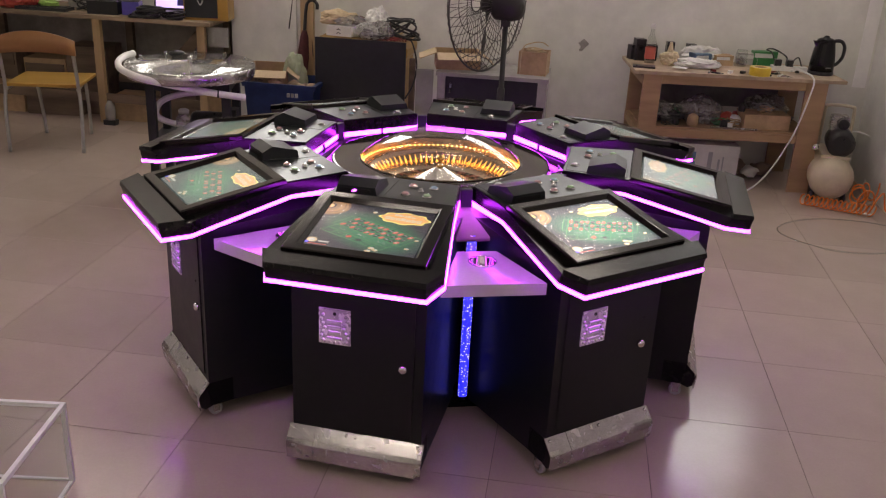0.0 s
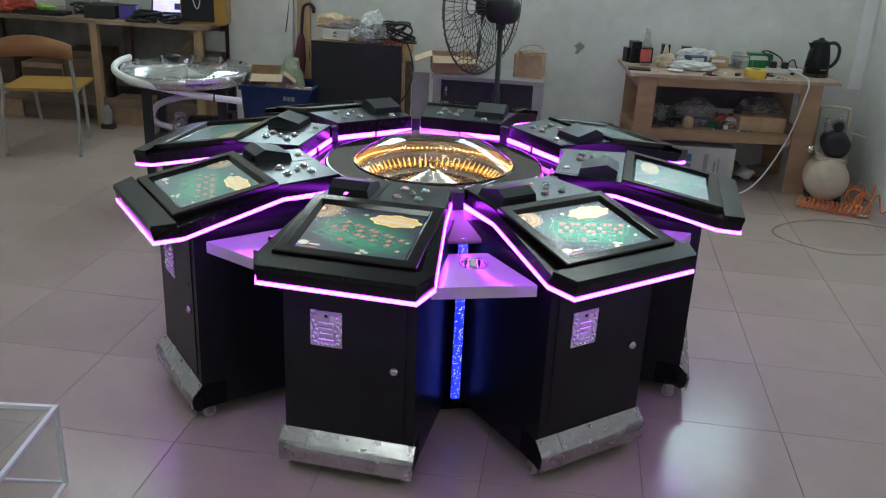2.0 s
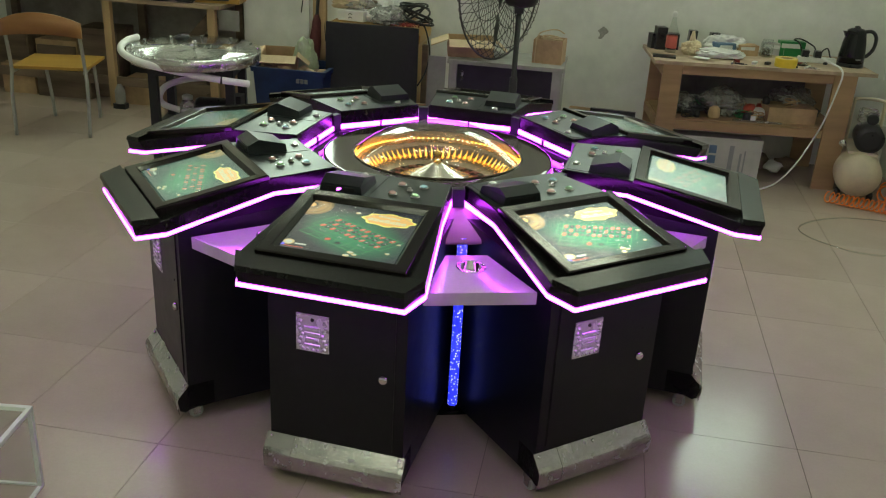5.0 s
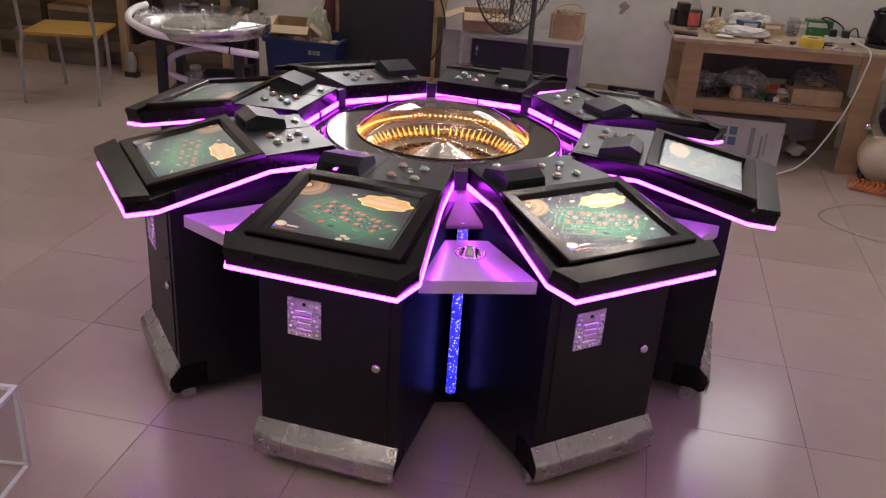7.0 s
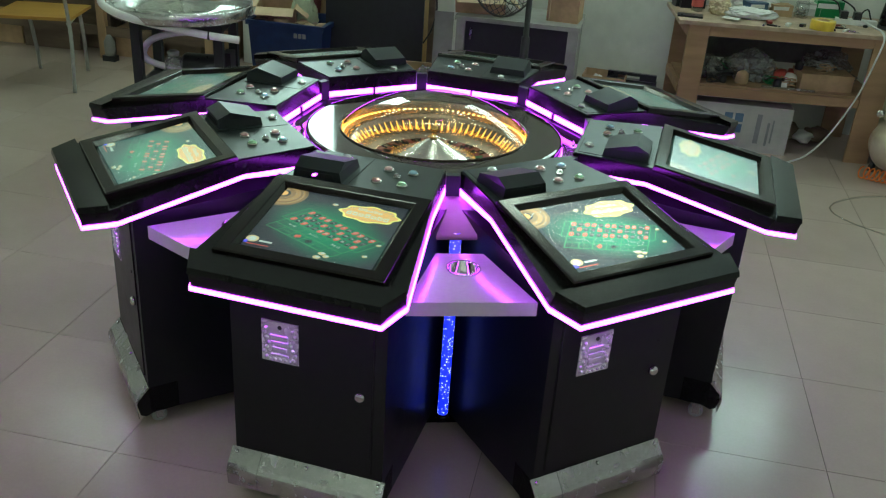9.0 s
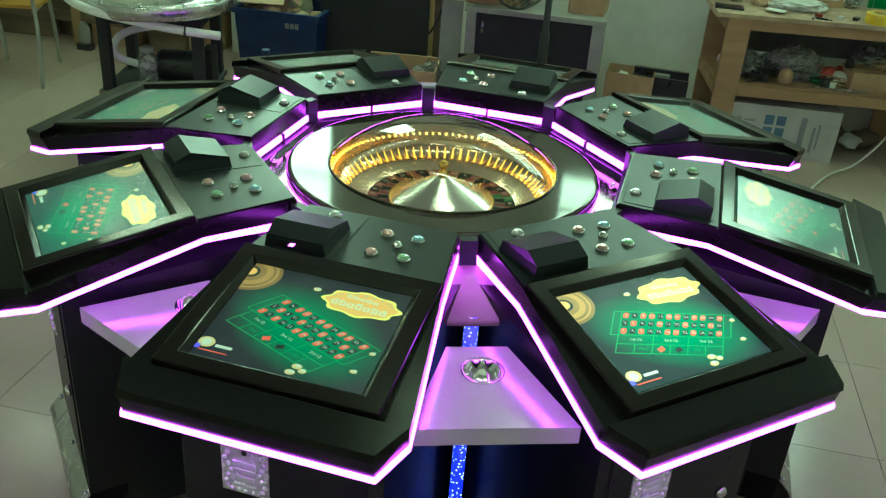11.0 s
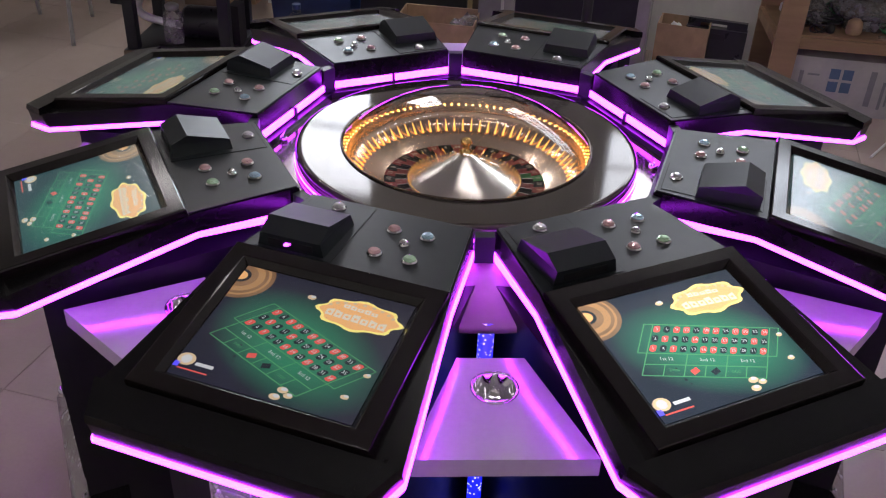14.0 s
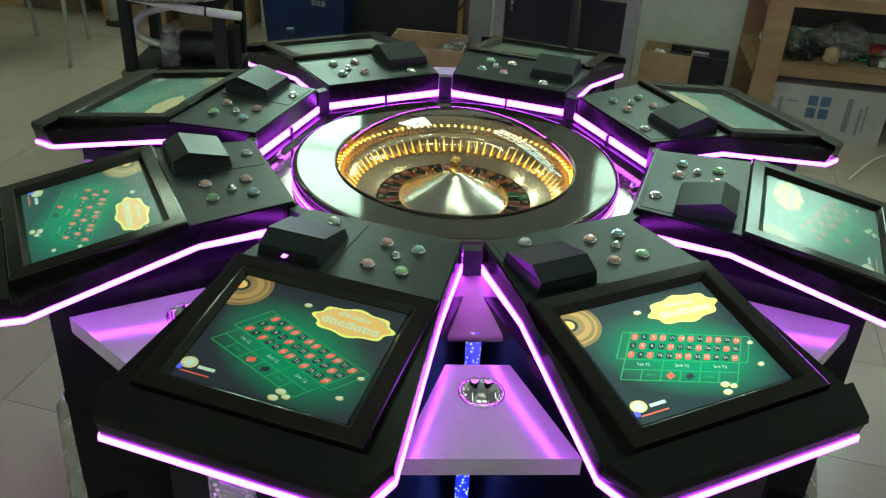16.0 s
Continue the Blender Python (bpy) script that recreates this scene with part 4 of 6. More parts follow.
M_SEAT = mat("varnished yellow wood", (0.4, 0.23, 0.05), 0.35, var=0.12, scale=12, stretch=(0.15, 1, 1))
M_BACKREST = mat("varnished orange wood", (0.3, 0.14, 0.055), 0.35, var=0.12, scale=12, stretch=(0.15, 1, 1))
M_PIPE = mat("grey steel pipe", (0.4, 0.4, 0.39), 0.4, metal=0.7, var=0.1)
M_BLKPL = mat("black plastic", (0.02, 0.02, 0.022), 0.32, var=0.12, scale=40, rvar=0.08)
M_KETTLE = mat("gloss black plastic", (0.006, 0.006, 0.0065), 0.14, var=0.1, spec=0.4)
M_BAGW = mat("crumpled white film", (0.66, 0.66, 0.64), 0.4, var=0.08, scale=20, bump=0.4, bscale=60)
M_BAGC = mat("crumpled clear film", (0.34, 0.335, 0.32), 0.16, var=0.45, scale=22, bump=0.6, bscale=55, alpha=0.5)
M_BAGG = mat("pale green film", (0.36, 0.42, 0.28), 0.4, var=0.15, scale=12, bump=0.3, bscale=50)
M_BAGR = mat("red film", (0.4, 0.06, 0.04), 0.4, var=0.15, scale=15, bump=0.3, bscale=50)
M_CREAMBAG = mat("cream film", (0.6, 0.5, 0.33), 0.4, var=0.12, scale=15, bump=0.3, bscale=50)
M_MAROON = mat("maroon cloth", (0.09, 0.02, 0.025), 0.7, var=0.2, scale=30)
M_PAPER = mat("paper", (0.7, 0.7, 0.68), 0.7, var=0.04)
M_LAPTOP = screen_noise_mat("laptop picture", (0.6, 0.3, 0.95), (0.75, 0.85, 1.0), 0.95, 7)
M_VIOLET = mat("violet plastic", (0.1, 0.08, 0.4), 0.35, var=0.1)
M_LIME = mat("lime cloth", (0.3, 0.5, 0.12), 0.7, var=0.15)
M_FOAM = mat("white foam", (0.72, 0.72, 0.7), 0.8, var=0.04)
M_LABEL = mat("red label", (0.55, 0.12, 0.1), 0.5, var=0.05)


def rough_bag(name, label, category, material, m, size, seed, knot=None):
    """A slumped plastic bag: a crumpled lump, flat underneath."""
    bm = bmesh.new()
    bmesh.ops.create_icosphere(bm, subdivisions=5, radius=1)
    for v in bm.verts:
        d = v.co.copy()
        k = 1 + 0.28 * noise.noise(d * 1.7 + Vector((seed, 0, 0))) + 0.13 * noise.noise(d * 4.5 + Vector((0, seed, 0))) - 0.16 * abs(noise.noise(d * 3.1 + Vector((0, 0, seed)))) - 0.1 * abs(noise.noise(d * 7.0 + Vector((seed, seed, 0)))) + 0.04 * noise.noise(d * 13)
        v.co = Vector((d.x * size[0] * k, d.y * size[1] * k, max(0.0, (d.z * k * 0.62 + 0.42)) * size[2]))
    for f in bm.faces:
        f.smooth = True
    ob = thing(name, label, category, m)
    part("film", bm, material, ob)
    if knot:
        bm = bmesh.new()
        bmesh.ops.create_cone(bm, segments=9, radius1=knot * 0.5, radius2=knot * 0.22, depth=knot * 1.6, cap_ends=True)
        for v in bm.verts:
            v.co += Vector((noise.noise(v.co * 30) * 0.01, 0, size[2] * 0.9 + knot * 0.6))
        part("knot", bm, material, ob)
    return ob


def open_box(name, label, m, w, d, h, flaps=(1, 1, 1, 1), material=None, tip=35):
    """An open carton with its flaps folded out."""
    ob = thing(name, label, "carton", m)
    mt, t = material or M_CARD, 0.006
    bm = bmesh.new()
    box(bm, -w / 2, w / 2, -d / 2, d / 2, 0, t)
    part("base", bm, mt, ob)
    for x0, x1, y0, y1 in ((-w / 2, w / 2, -d / 2, -d / 2 + t), (-w / 2, w / 2, d / 2 - t, d / 2), (-w / 2, -w / 2 + t, -d / 2 + t, d / 2 - t), (w / 2 - t, w / 2, -d / 2 + t, d / 2 - t)):
        bm = bmesh.new()
        box(bm, x0, x1, y0, y1, t, h)
        part("side", bm, [mt, M_CARDIN], ob)
    for k, (x, y, a, ln, wd) in enumerate(((0, -d / 2, 0, w, d * 0.42), (0, d / 2, 180, w, d * 0.42), (-w / 2, 0, -90, d, w * 0.4), (w / 2, 0, 90, d, w * 0.4))):
        if flaps[k]:
            bm = bmesh.new()
            box(bm, -ln / 2 + 0.004, ln / 2 - 0.004, -wd, 0, -t / 2, t / 2)
            part("flap", bm, M_CARDIN, ob, "", pose(x, y, h, 0, 0, a) @ pose(0, 0, 0, tip * (0.6 + 0.5 * (k % 2)), 0, 0))
    return ob


def loops(bm, centre, r, n, rad, seed, squash=0.35, turns=5):
    """Loosely coiled cable."""
    rng = random.Random(seed)
    pts = []
    ph = [rng.uniform(0, 6) for _ in range(4)]
    for k in range(n):
        a = 2 * math.pi * turns * k / n
        q = r * (0.75 + 0.25 * math.sin(a * 0.37 + ph[0]) + 0.12 * math.sin(a * 1.3 + ph[1]))
        pts.append((centre[0] + q * math.cos(a), centre[1] + q * 0.7 * math.sin(a + 0.3 * math.sin(a * 0.21 + ph[2])), centre[2] + rad + squash * r * (0.5 + 0.5 * math.sin(a * 0.61 + ph[3]))))
    tube(bm, pts, rad, 6)


# ---- work bench with its load ----
BENCH = pose(1.708, 2.195, 0.008, 0, 0, -11.5)


def bench_at(x, y, z=0.79, turn=0.0):
    return BENCH @ pose(x, y, z, 0, 0, turn)


bench = thing("work_bench", "plywood work bench with a lower shelf, dusty and cluttered", "work bench", BENCH)
bm = bmesh.new()
box(bm, -0.02, 1.4, -0.01, 0.58, 0.767, 0.79)
bevelled(bm, 0.003)
part("worktop", bm, M_PLYTOP, bench, "dusty worn worktop")
bm = bmesh.new()
box(bm, 0.172, 1.14, 0.012, 0.03, 0.706, 0.767)
part("apron", bm, M_PLY, bench)
for x0, x1 in ((0.045, 0.17), (1.142, 1.287)):
    for y0, y1 in ((0.01, 0.032), (0.54, 0.56)):
        bm = bmesh.new()
        box(bm, x0, x1, y0, y1, -0.008, 0.767)
        bevelled(bm, 0.002)
        part("leg", bm, M_PLY, bench)
for x0 in (0.046, 1.266):
    bm = bmesh.new()
    box(bm, x0, x0 + 0.018, 0.034, 0.538, 0.69, 0.767)
    part("side_rail", bm, M_PLY, bench)
    bm = bmesh.new()
    box(bm, x0 - 0.008 if x0 < 1 else x0, x0 + 0.018, 0.034, 0.538, 0.345, 0.397)
    part("side_rail", bm, M_PLY, bench)
bm = bmesh.new()
box(bm, 0.066, 1.264, 0.034, 0.538, 0.39, 0.408)
part("lower_shelf", bm, M_PLY, bench)
bm = bmesh.new()
box(bm, 0.172, 1.14, 0.014, 0.032, 0.34, 0.397)
part("shelf_apron", bm, M_PLY, bench)
bm = bmesh.new()
box(bm, 0.172, 1.14, 0.541, 0.552, 0.468, 0.737)
part("back_board", bm, M_BACKB, bench, "grey back board")

kettle = thing("electric_kettle", "glossy black electric kettle on its base", "kettle", bench_at(1.3, 0.24))
bm = bmesh.new()
capped(bm, [(0.085, 0), (0.085, 0.018), (0.078, 0.024)], 32)
part("power_base", bm, M_BLKPL, kettle)
bm = bmesh.new()
capped(bm, [(0.083, 0.025), (0.082, 0.07), (0.074, 0.15), (0.062, 0.21), (0.06, 0.222)], 32)
part("jug", bm, M_KETTLE, kettle)
bm = bmesh.new()
capped(bm, [(0.06, 0.222), (0.058, 0.234), (0.04, 0.244), (0.02, 0.248), (0.018, 0.258), (0.008, 0.262)], 24)
part("lid", bm, M_KETTLE, kettle)
bm = bmesh.new()
tube(bm, curve_points([(0.05, 0, 0.226), (0.1, 0, 0.228), (0.132, 0, 0.19), (0.13, 0, 0.12), (0.1, 0, 0.075), (0.078, 0, 0.062)]), 0.012, 10)
part("handle", bm, M_BLKPL, kettle)
bm = bmesh.new()
slab(bm, [(-0.06, -0.02, 0.175), (-0.06, 0.02, 0.175), (-0.078, 0.006, 0.21), (-0.078, -0.006, 0.21)][::-1], [(-0.05, -0.025, 0.224), (-0.05, 0.025, 0.224), (-0.09, 0.008, 0.226), (-0.09, -0.008, 0.226)][::-1])
part("spout", bm, M_KETTLE, kettle)
bm = bmesh.new()
box(bm, -0.02, 0.02, -0.083, -0.0815, 0.052, 0.058)
part("badge", bm, M_STEEL, kettle, "", pose(0, 0, 0, 0, 0, 12))

bottle = thing("glass_bottle", "tall clear bottle with a white cap and red label", "bottle", bench_at(0.13, 0.33))
bm = bmesh.new()
capped(bm, [(0.035, 0), (0.037, 0.01), (0.037, 0.14), (0.016, 0.2), (0.014, 0.235)], 24)
part("body", bm, M_ACRYL, bottle)
bm = bmesh.new()
lathe(bm, [(0.0375, 0.03), (0.0375, 0.11)], 24)
part("label", bm, M_LABEL, bottle, "red and white label")
bm = bmesh.new()
capped(bm, [(0.017, 0.235), (0.017, 0.265), (0.014, 0.268)], 16)
part("cap", bm, M_WHITE, bottle)

for x, y, w, d, h, turn in ((0.07, 0.44, 0.07, 0.08, 0.15, 8), (0.165, 0.47, 0.075, 0.08, 0.105, -5), (0.03, 0.47, 0.05, 0.07, 0.1, 15), (0.3, 0.5, 0.055, 0.06, 0.13, 0), (0.455, 0.52, 0.06, 0.06, 0.12, 5)):
    sp = thing("small_speaker", "small black plastic speaker box on the bench", "speaker", bench_at(x, y, turn=turn), "speakers on the bench")
    bm = bmesh.new()
    box(bm, -w / 2, w / 2, -d / 2, d / 2, 0, h)
    bevelled(bm, 0.004)
    part("case", bm, M_BLKPL, sp)
    bm = bmesh.new()
    capped(bm, [(w * 0.36, 0), (w * 0.3, 0.003), (w * 0.1, -0.001)], 18)
    part("driver", bm, M_FAN, sp, "", pose(0, -d / 2, h * 0.6, 90, 0, 0))

bm = bmesh.new()
box(bm, -0.075, 0.075, -0.045, 0.045, 0, 0.011)
bevelled(bm, 0.004, 2)
lone("tablet", bm, M_BLKPL, "dark flat tablet lying on the bench edge", "tablet", bench_at(0.06, 0.13, turn=-8))
rough_bag("plastic_bag", "knotted cream and white plastic bag", "bag", M_CREAMBAG, bench_at(0.26, 0.29), (0.075, 0.06, 0.095), 3.0, 0.05)
rough_bag("plastic_bag", "crumpled white plastic bag spread on the bench", "bag", M_BAGW, bench_at(0.45, 0.25), (0.17, 0.1, 0.06), 9.0)
rough_bag("plastic_bag", "crumpled white plastic bag heaped behind tools", "bag", M_BAGW, bench_at(0.52, 0.46), (0.15, 0.07, 0.12), 14.0)
bm = bmesh.new()
box(bm, -0.05, 0.05, -0.035, 0.035, 0, 0.002)
for v in bm.verts:
    v.co.z += 0.25 * v.co.x ** 2 / 0.05 + 0.002
lone("paper_card", bm, M_PAPER, "small bent white card", "card", bench_at(0.3, 0.1, turn=-25))
for x, y, w, d, h, mt, lab, turn in ((0.66, 0.42, 0.13, 0.1, 0.07, M_CARD, "small closed brown carton", 8), (0.5, 0.4, 0.13, 0.09, 0.075, M_INKB, "blue printed packet on the bench", 20),
                                     (0.98, 0.5, 0.17, 0.07, 0.1, M_GREEN, "green and white box at the back", 2), (0.86, 0.5, 0.14, 0.06, 0.08, M_CARDW, "pale blue carton by the wall", -6)):
    pk = thing("small_box", lab, "box", bench_at(x, y, turn=turn))
    bm = bmesh.new()
    box(bm, -w / 2, w / 2, -d / 2, d / 2, 0, h)
    bevelled(bm, 0.003)
    part("carton", bm, mt, pk)
    bm = bmesh.new()
    box(bm, -w * 0.46, w * 0.3, -d / 2 - 0.0015, -d / 2, h * 0.55, h * 0.85)
    part("print", bm, M_PAPER, pk)
jar = thing("glass_jar", "clear jar of small parts", "jar", bench_at(0.79, 0.4))
bm = bmesh.new()
capped(bm, [(0.04, 0), (0.042, 0.01), (0.042, 0.09), (0.034, 0.1), (0.034, 0.115)], 20)
part("body", bm, M_ACRYL, jar)
bm = bmesh.new()
for k in range(12):
    ico(bm, (0.02 * math.cos(k * 2.4), 0.02 * math.sin(k * 2.4), 0.012 + 0.004 * k), 0.012, 1, 0.7, 0, 0.3)
part("contents", bm, M_STEEL, jar)
tape = thing("tape_roll", "thick roll of yellow packing tape lying flat", "tape", bench_at(0.83, 0.06))
bm = bmesh.new()
lathe(bm, [(0.038, 0.0), (0.07, 0.0), (0.071, 0.004), (0.071, 0.05), (0.07, 0.054), (0.038, 0.054), (0.038, 0.0)], 32)
part("roll", bm, M_YELLOW, tape)
bm = bmesh.new()
lathe(bm, [(0.0375, 0.0), (0.0375, 0.0545), (0.035, 0.0545), (0.035, 0.0), (0.0375, 0.0)], 32)
part("core", bm, M_CARD, tape)
strip = thing("power_strip", "white power strip with plugs in it", "power strip", bench_at(1.1, 0.3, turn=-6))
bm = bmesh.new()
box(bm, -0.12, 0.12, -0.028, 0.028, 0, 0.032)
bevelled(bm, 0.006, 2)
part("body", bm, M_WHITE, strip)
for x in (-0.08, 0.0):
    bm = bmesh.new()
    box(bm, x - 0.022, x + 0.022, -0.025, 0.025, 0.032, 0.075)
    bevelled(bm, 0.006)
    part("plug", bm, M_BLKPL, strip, "black adaptor plug")
bm = bmesh.new()
tube(bm, curve_points([(1.13, 0.27, 0.822), (1.15, 0.12, 0.815), (1.168, 0.03, 0.808), (1.172, -0.025, 0.776), (1.158, -0.04, 0.69), (1.1, -0.045, 0.433), (0.995, -0.05, 0.186), (0.88, -0.06, 0.035), (0.7, -0.2, 0.008), (0.5, -0.5, 0.006)]), 0.006, 8)
lone("mains_cable", bm, M_WHITE, "white mains cable hanging over the bench edge", "cable", BENCH)
bm = bmesh.new()
tube(bm, curve_points([(1.02, 0.3, 0.795), (0.99, 0.36, 0.895), (0.96, 0.4, 0.915), (1.02, 0.43, 0.915), (1.1, 0.4, 0.875), (1.11, 0.36, 0.83)]), 0.005, 6)
tube(bm, curve_points([(1.15, 0.38, 0.795), (1.16, 0.4, 0.845), (1.2, 0.42, 0.865), (1.22, 0.4, 0.815), (1.23, 0.38, 0.795)]), 0.005, 6)
lone("black_cable", bm, M_BLKPL, "black adaptor cables looping over the bench", "cable", BENCH)
rng = random.Random(21)
for k in range(16):
    x, y = rng.uniform(0.34, 1.14), rng.uniform(0.03, 0.3)
    if abs(x - 0.83) < 0.1 and y < 0.15:
        x += 0.16
    kind = k % 4
    bm = bmesh.new()
    if kind == 0:
        tube(bm, [(-0.045, 0, 0.008), (0.0, 0, 0.008), (0.05, 0.004, 0.006)], 0.0065, 8)
    elif kind == 1:
        box(bm, -0.02, 0.02, -0.013, 0.013, 0, 0.018)
        bevelled(bm, 0.004)
    elif kind == 2:
        capped(bm, [(0.014, 0), (0.015, 0.01), (0.008, 0.016)], 14)
    else:
        box(bm, -0.03, 0.03, -0.006, 0.006, 0, 0.01)
        box(bm, 0.02, 0.05, -0.003, 0.003, 0.003, 0.007)
        bevelled(bm, 0.0015)
    lone(("screwdriver", "adaptor", "bottle_cap", "hand_tool")[kind], bm, (M_RED, M_BLKPL, M_STEEL, M_BLKPL, M_WHITE)[k % 5],
         ("small screwdriver lying on the bench", "small plastic adaptor on the bench", "small round cap on the bench", "small black hand tool on the bench")[kind], ("tool", "adaptor", "cap", "tool")[kind], bench_at(x, y, turn=rng.uniform(-90, 90)))
# on the lower shelf
rough_bag("plastic_bag", "large crumpled clear bag of parts", "bag", M_BAGC, bench_at(0.52, 0.27, 0.408), (0.16, 0.14, 0.17), 31.0)
rough_bag("plastic_bag", "small clear bag of circuit parts", "bag", M_BAGC, bench_at(0.25, 0.26, 0.408), (0.12, 0.12, 0.12), 37.0)
rough_bag("plastic_bag", "clear bag of small bottles", "bag", M_BAGC, bench_at(1.0, 0.36, 0.408), (0.16, 0.1, 0.2), 41.0)
bm = bmesh.new()
for x, y, s, mi in ((0.7, 0.24, 0.055, 0), (0.76, 0.2, 0.045, 1), (0.8, 0.3, 0.055, 0), (0.68, 0.34, 0.05, 2)):
    ico(bm, (x, y, 0.408 + s * 0.7), s, 2, 0.8, mi, 0.5)
lone("rag_heap", bm, [M_BAGR, M_PAPER, M_CARD], "heap of orange and white rags on the shelf", "rags", BENCH, kind="stuff")
bm = bmesh.new()
loops(bm, (0.86, 0.3, 0.409), 0.09, 90, 0.007, 5)
lone("cable_coil", bm, M_BLKPL, "loosely coiled black cables", "cables", BENCH)
bm = bmesh.new()
loops(bm, (0.32, 0.2, 0.437), 0.08, 90, 0.006, 6)
lone("cable_coil", bm, M_BLKPL, "loosely coiled black cables", "cables", BENCH)
bm = bmesh.new()
box(bm, -0.16, 0.16, -0.1, 0.1, 0, 0.1)
bevelled(bm, 0.003)
lone("carton", bm, M_CARD, "low brown carton on the bench shelf", "carton", bench_at(0.95, 0.2, 0.408, 2))
bm = bmesh.new()
box(bm, -0.16, 0.16, -0.008, 0.008, 0, 0.01)
bevelled(bm, 0.002)
lone("metal_bar", bm, M_STEEL, "flat metal bar lying on the shelf", "bar", bench_at(0.72, 0.07, 0.408, -3))

rng = random.Random(77)
for k in range(34):
    x, y = rng.uniform(0.12, 1.2), rng.uniform(0.08, 0.46)
    sz = rng.uniform(0.018, 0.045)
    bm = bmesh.new()
    if k % 3 == 0:
        capped(bm, [(sz * 0.8, 0), (sz, sz * 0.3), (sz * 0.9, sz * 1.6), (sz * 0.4, sz * 2.0)], 12)
    elif k % 3 == 1:
        box(bm, -sz * 1.3, sz * 1.3, -sz * 0.8, sz * 0.8, 0, sz * 1.2)
        bevelled(bm, 0.003)
    else:
        loops(bm, (0, 0, 0), sz * 1.6, 40, 0.004, k, 0.7, 4)
    z = 0.509 if 0.78 < x < 1.12 and 0.09 < y < 0.31 else 0.408
    lone(("small_bottle", "spare_part", "wire_coil")[k % 3], bm, (M_PIPE, M_BLKPL, M_BLKPL, M_WHITE, M_CARD, M_GREEN, M_FAN)[k % 7],
         ("small dusty bottle on the bench shelf", "small dusty machine part on the bench shelf", "small coil of wire on the bench shelf")[k % 3], ("bottle", "machine part", "wire")[k % 3], bench_at(x, y, z, rng.uniform(0, 90)), "things on the bench shelf")
# white carton that stands under the bench
wb = thing("white_carton", "white printed carton standing under the bench", "carton", BENCH @ pose(0.47, 0.05, -0.008, 0, 0, -3))
bm = bmesh.new()
box(bm, -0.31, 0.31, 0, 0.13, 0, 0.298)
bevelled(bm, 0.004)
part("carton_body", bm, M_CARDW, wb)
bm = bmesh.new()
for x, z in ((-0.1, 0.19), (-0.035, 0.19), (-0.1, 0.12), (-0.035, 0.12)):
    box(bm, x, x + 0.05, -0.0015, 0, z, z + 0.055)
part("picture_print", bm, M_INKB, wb, "small printed pictures")
for x0, x1, z0, z1 in ((0.1, 0.13, 0.06, 0.25), (0.17, 0.185, 0.05, 0.2), (0.2, 0.21, 0.07, 0.22), (-0.25, -0.23, 0.1, 0.22), (-0.2, -0.16, 0.08, 0.1), (-0.21, -0.15, 0.2, 0.21)):
    bm = bmesh.new()
    box(bm, x0, x1, -0.0015, 0, z0, z1)
    part("print_bar", bm, M_INK, wb)
bm = bmesh.new()
ico(bm, (0.95, 0.3, 0.05), 0.07, 2, 0.6, 0, 0.5)
ico(bm, (1.05, 0.35, 0.06), 0.08, 2, 0.6, 1, 0.5)
ico(bm, (0.85, 0.36, 0.07), 0.09, 2, 0.7, 1, 0.4)
lone("scrap_heap", bm, [M_PAPER, M_OLD], "dark scraps heaped under the bench", "scraps", BENCH, kind="stuff")

# carton and black case on the floor beside the bench
open_box("carton", "open brown carton with flaps up, paper inside", room(0.534, 2.79, 0, -4), 0.27, 0.2, 0.38, (0, 0, 0, 0))
rough_bag("crumpled_paper", "crumpled white paper in the carton", "paper", M_PAPER, room(0.5, 2.79, 0.006), (0.1, 0.075, 0.35), 52.0)
case = thing("tool_case", "flat black plastic tool case leaning upright", "tool case", room(0.7, 2.76, 0, -4) @ pose(0, 0, 0, -6, 0, 0))
bm = bmesh.new()
box(bm, -0.16, 0.16, 0, 0.09, 0.0, 0.355)
box(bm, -0.155, -0.09, 0.02, 0.07, 0.347, 0.395)
box(bm, 0.05, 0.155, 0.02, 0.07, 0.347, 0.395)
box(bm, -0.155, 0.155, 0.02, 0.07, 0.379, 0.397)
bevelled(bm, 0.006, 2)
part("shell", bm, M_BLKPL, case)
bm = bmesh.new()
box(bm, -0.06, 0.05, -0.002, 0, 0.3, 0.33)
part("label", bm, M_FAN, case)
bm = bmesh.new()
box(bm, -0.06, 0.06, -0.01, 0.01, 0, 0.7)
bevelled(bm, 0.004)
lone("leaning_panel", bm, M_GREY, "narrow pale board leaning beside the low cabinet", "board", room(-0.5, 2.555, 0, 5) @ pose(0, 0, 0, -5, 0, 0))

# air compressor
comp = thing("air_compressor", "small cream tank air compressor with black motor", "compressor", room(2.341, 2.772, 0, -8))
bm = bmesh.new()
prof = [(0.02, -0.3), (0.09, -0.285), (0.135, -0.24), (0.145, -0.2), (0.145, 0.2), (0.135, 0.24), (0.09, 0.285), (0.02, 0.3)]
capped(bm, prof, 32)
part("tank", bm, M_CREAM, comp, "round cream air tank", pose(0, 0.05, 0.165, 90, 0, 0))
bm = bmesh.new()
box(bm, -0.09, 0.09, -0.16, 0.2, 0.3, 0.318)
bevelled(bm, 0.003)
part("mount", bm, M_CREAM, comp)
bm = bmesh.new()
capped(bm, [(0.05, -0.12), (0.085, -0.1), (0.09, -0.08), (0.09, 0.1), (0.06, 0.12)], 24)
part("motor", bm, M_BLKPL, comp, "black motor", pose(0.02, -0.04, 0.4, 90, 0, 0))
bm = bmesh.new()
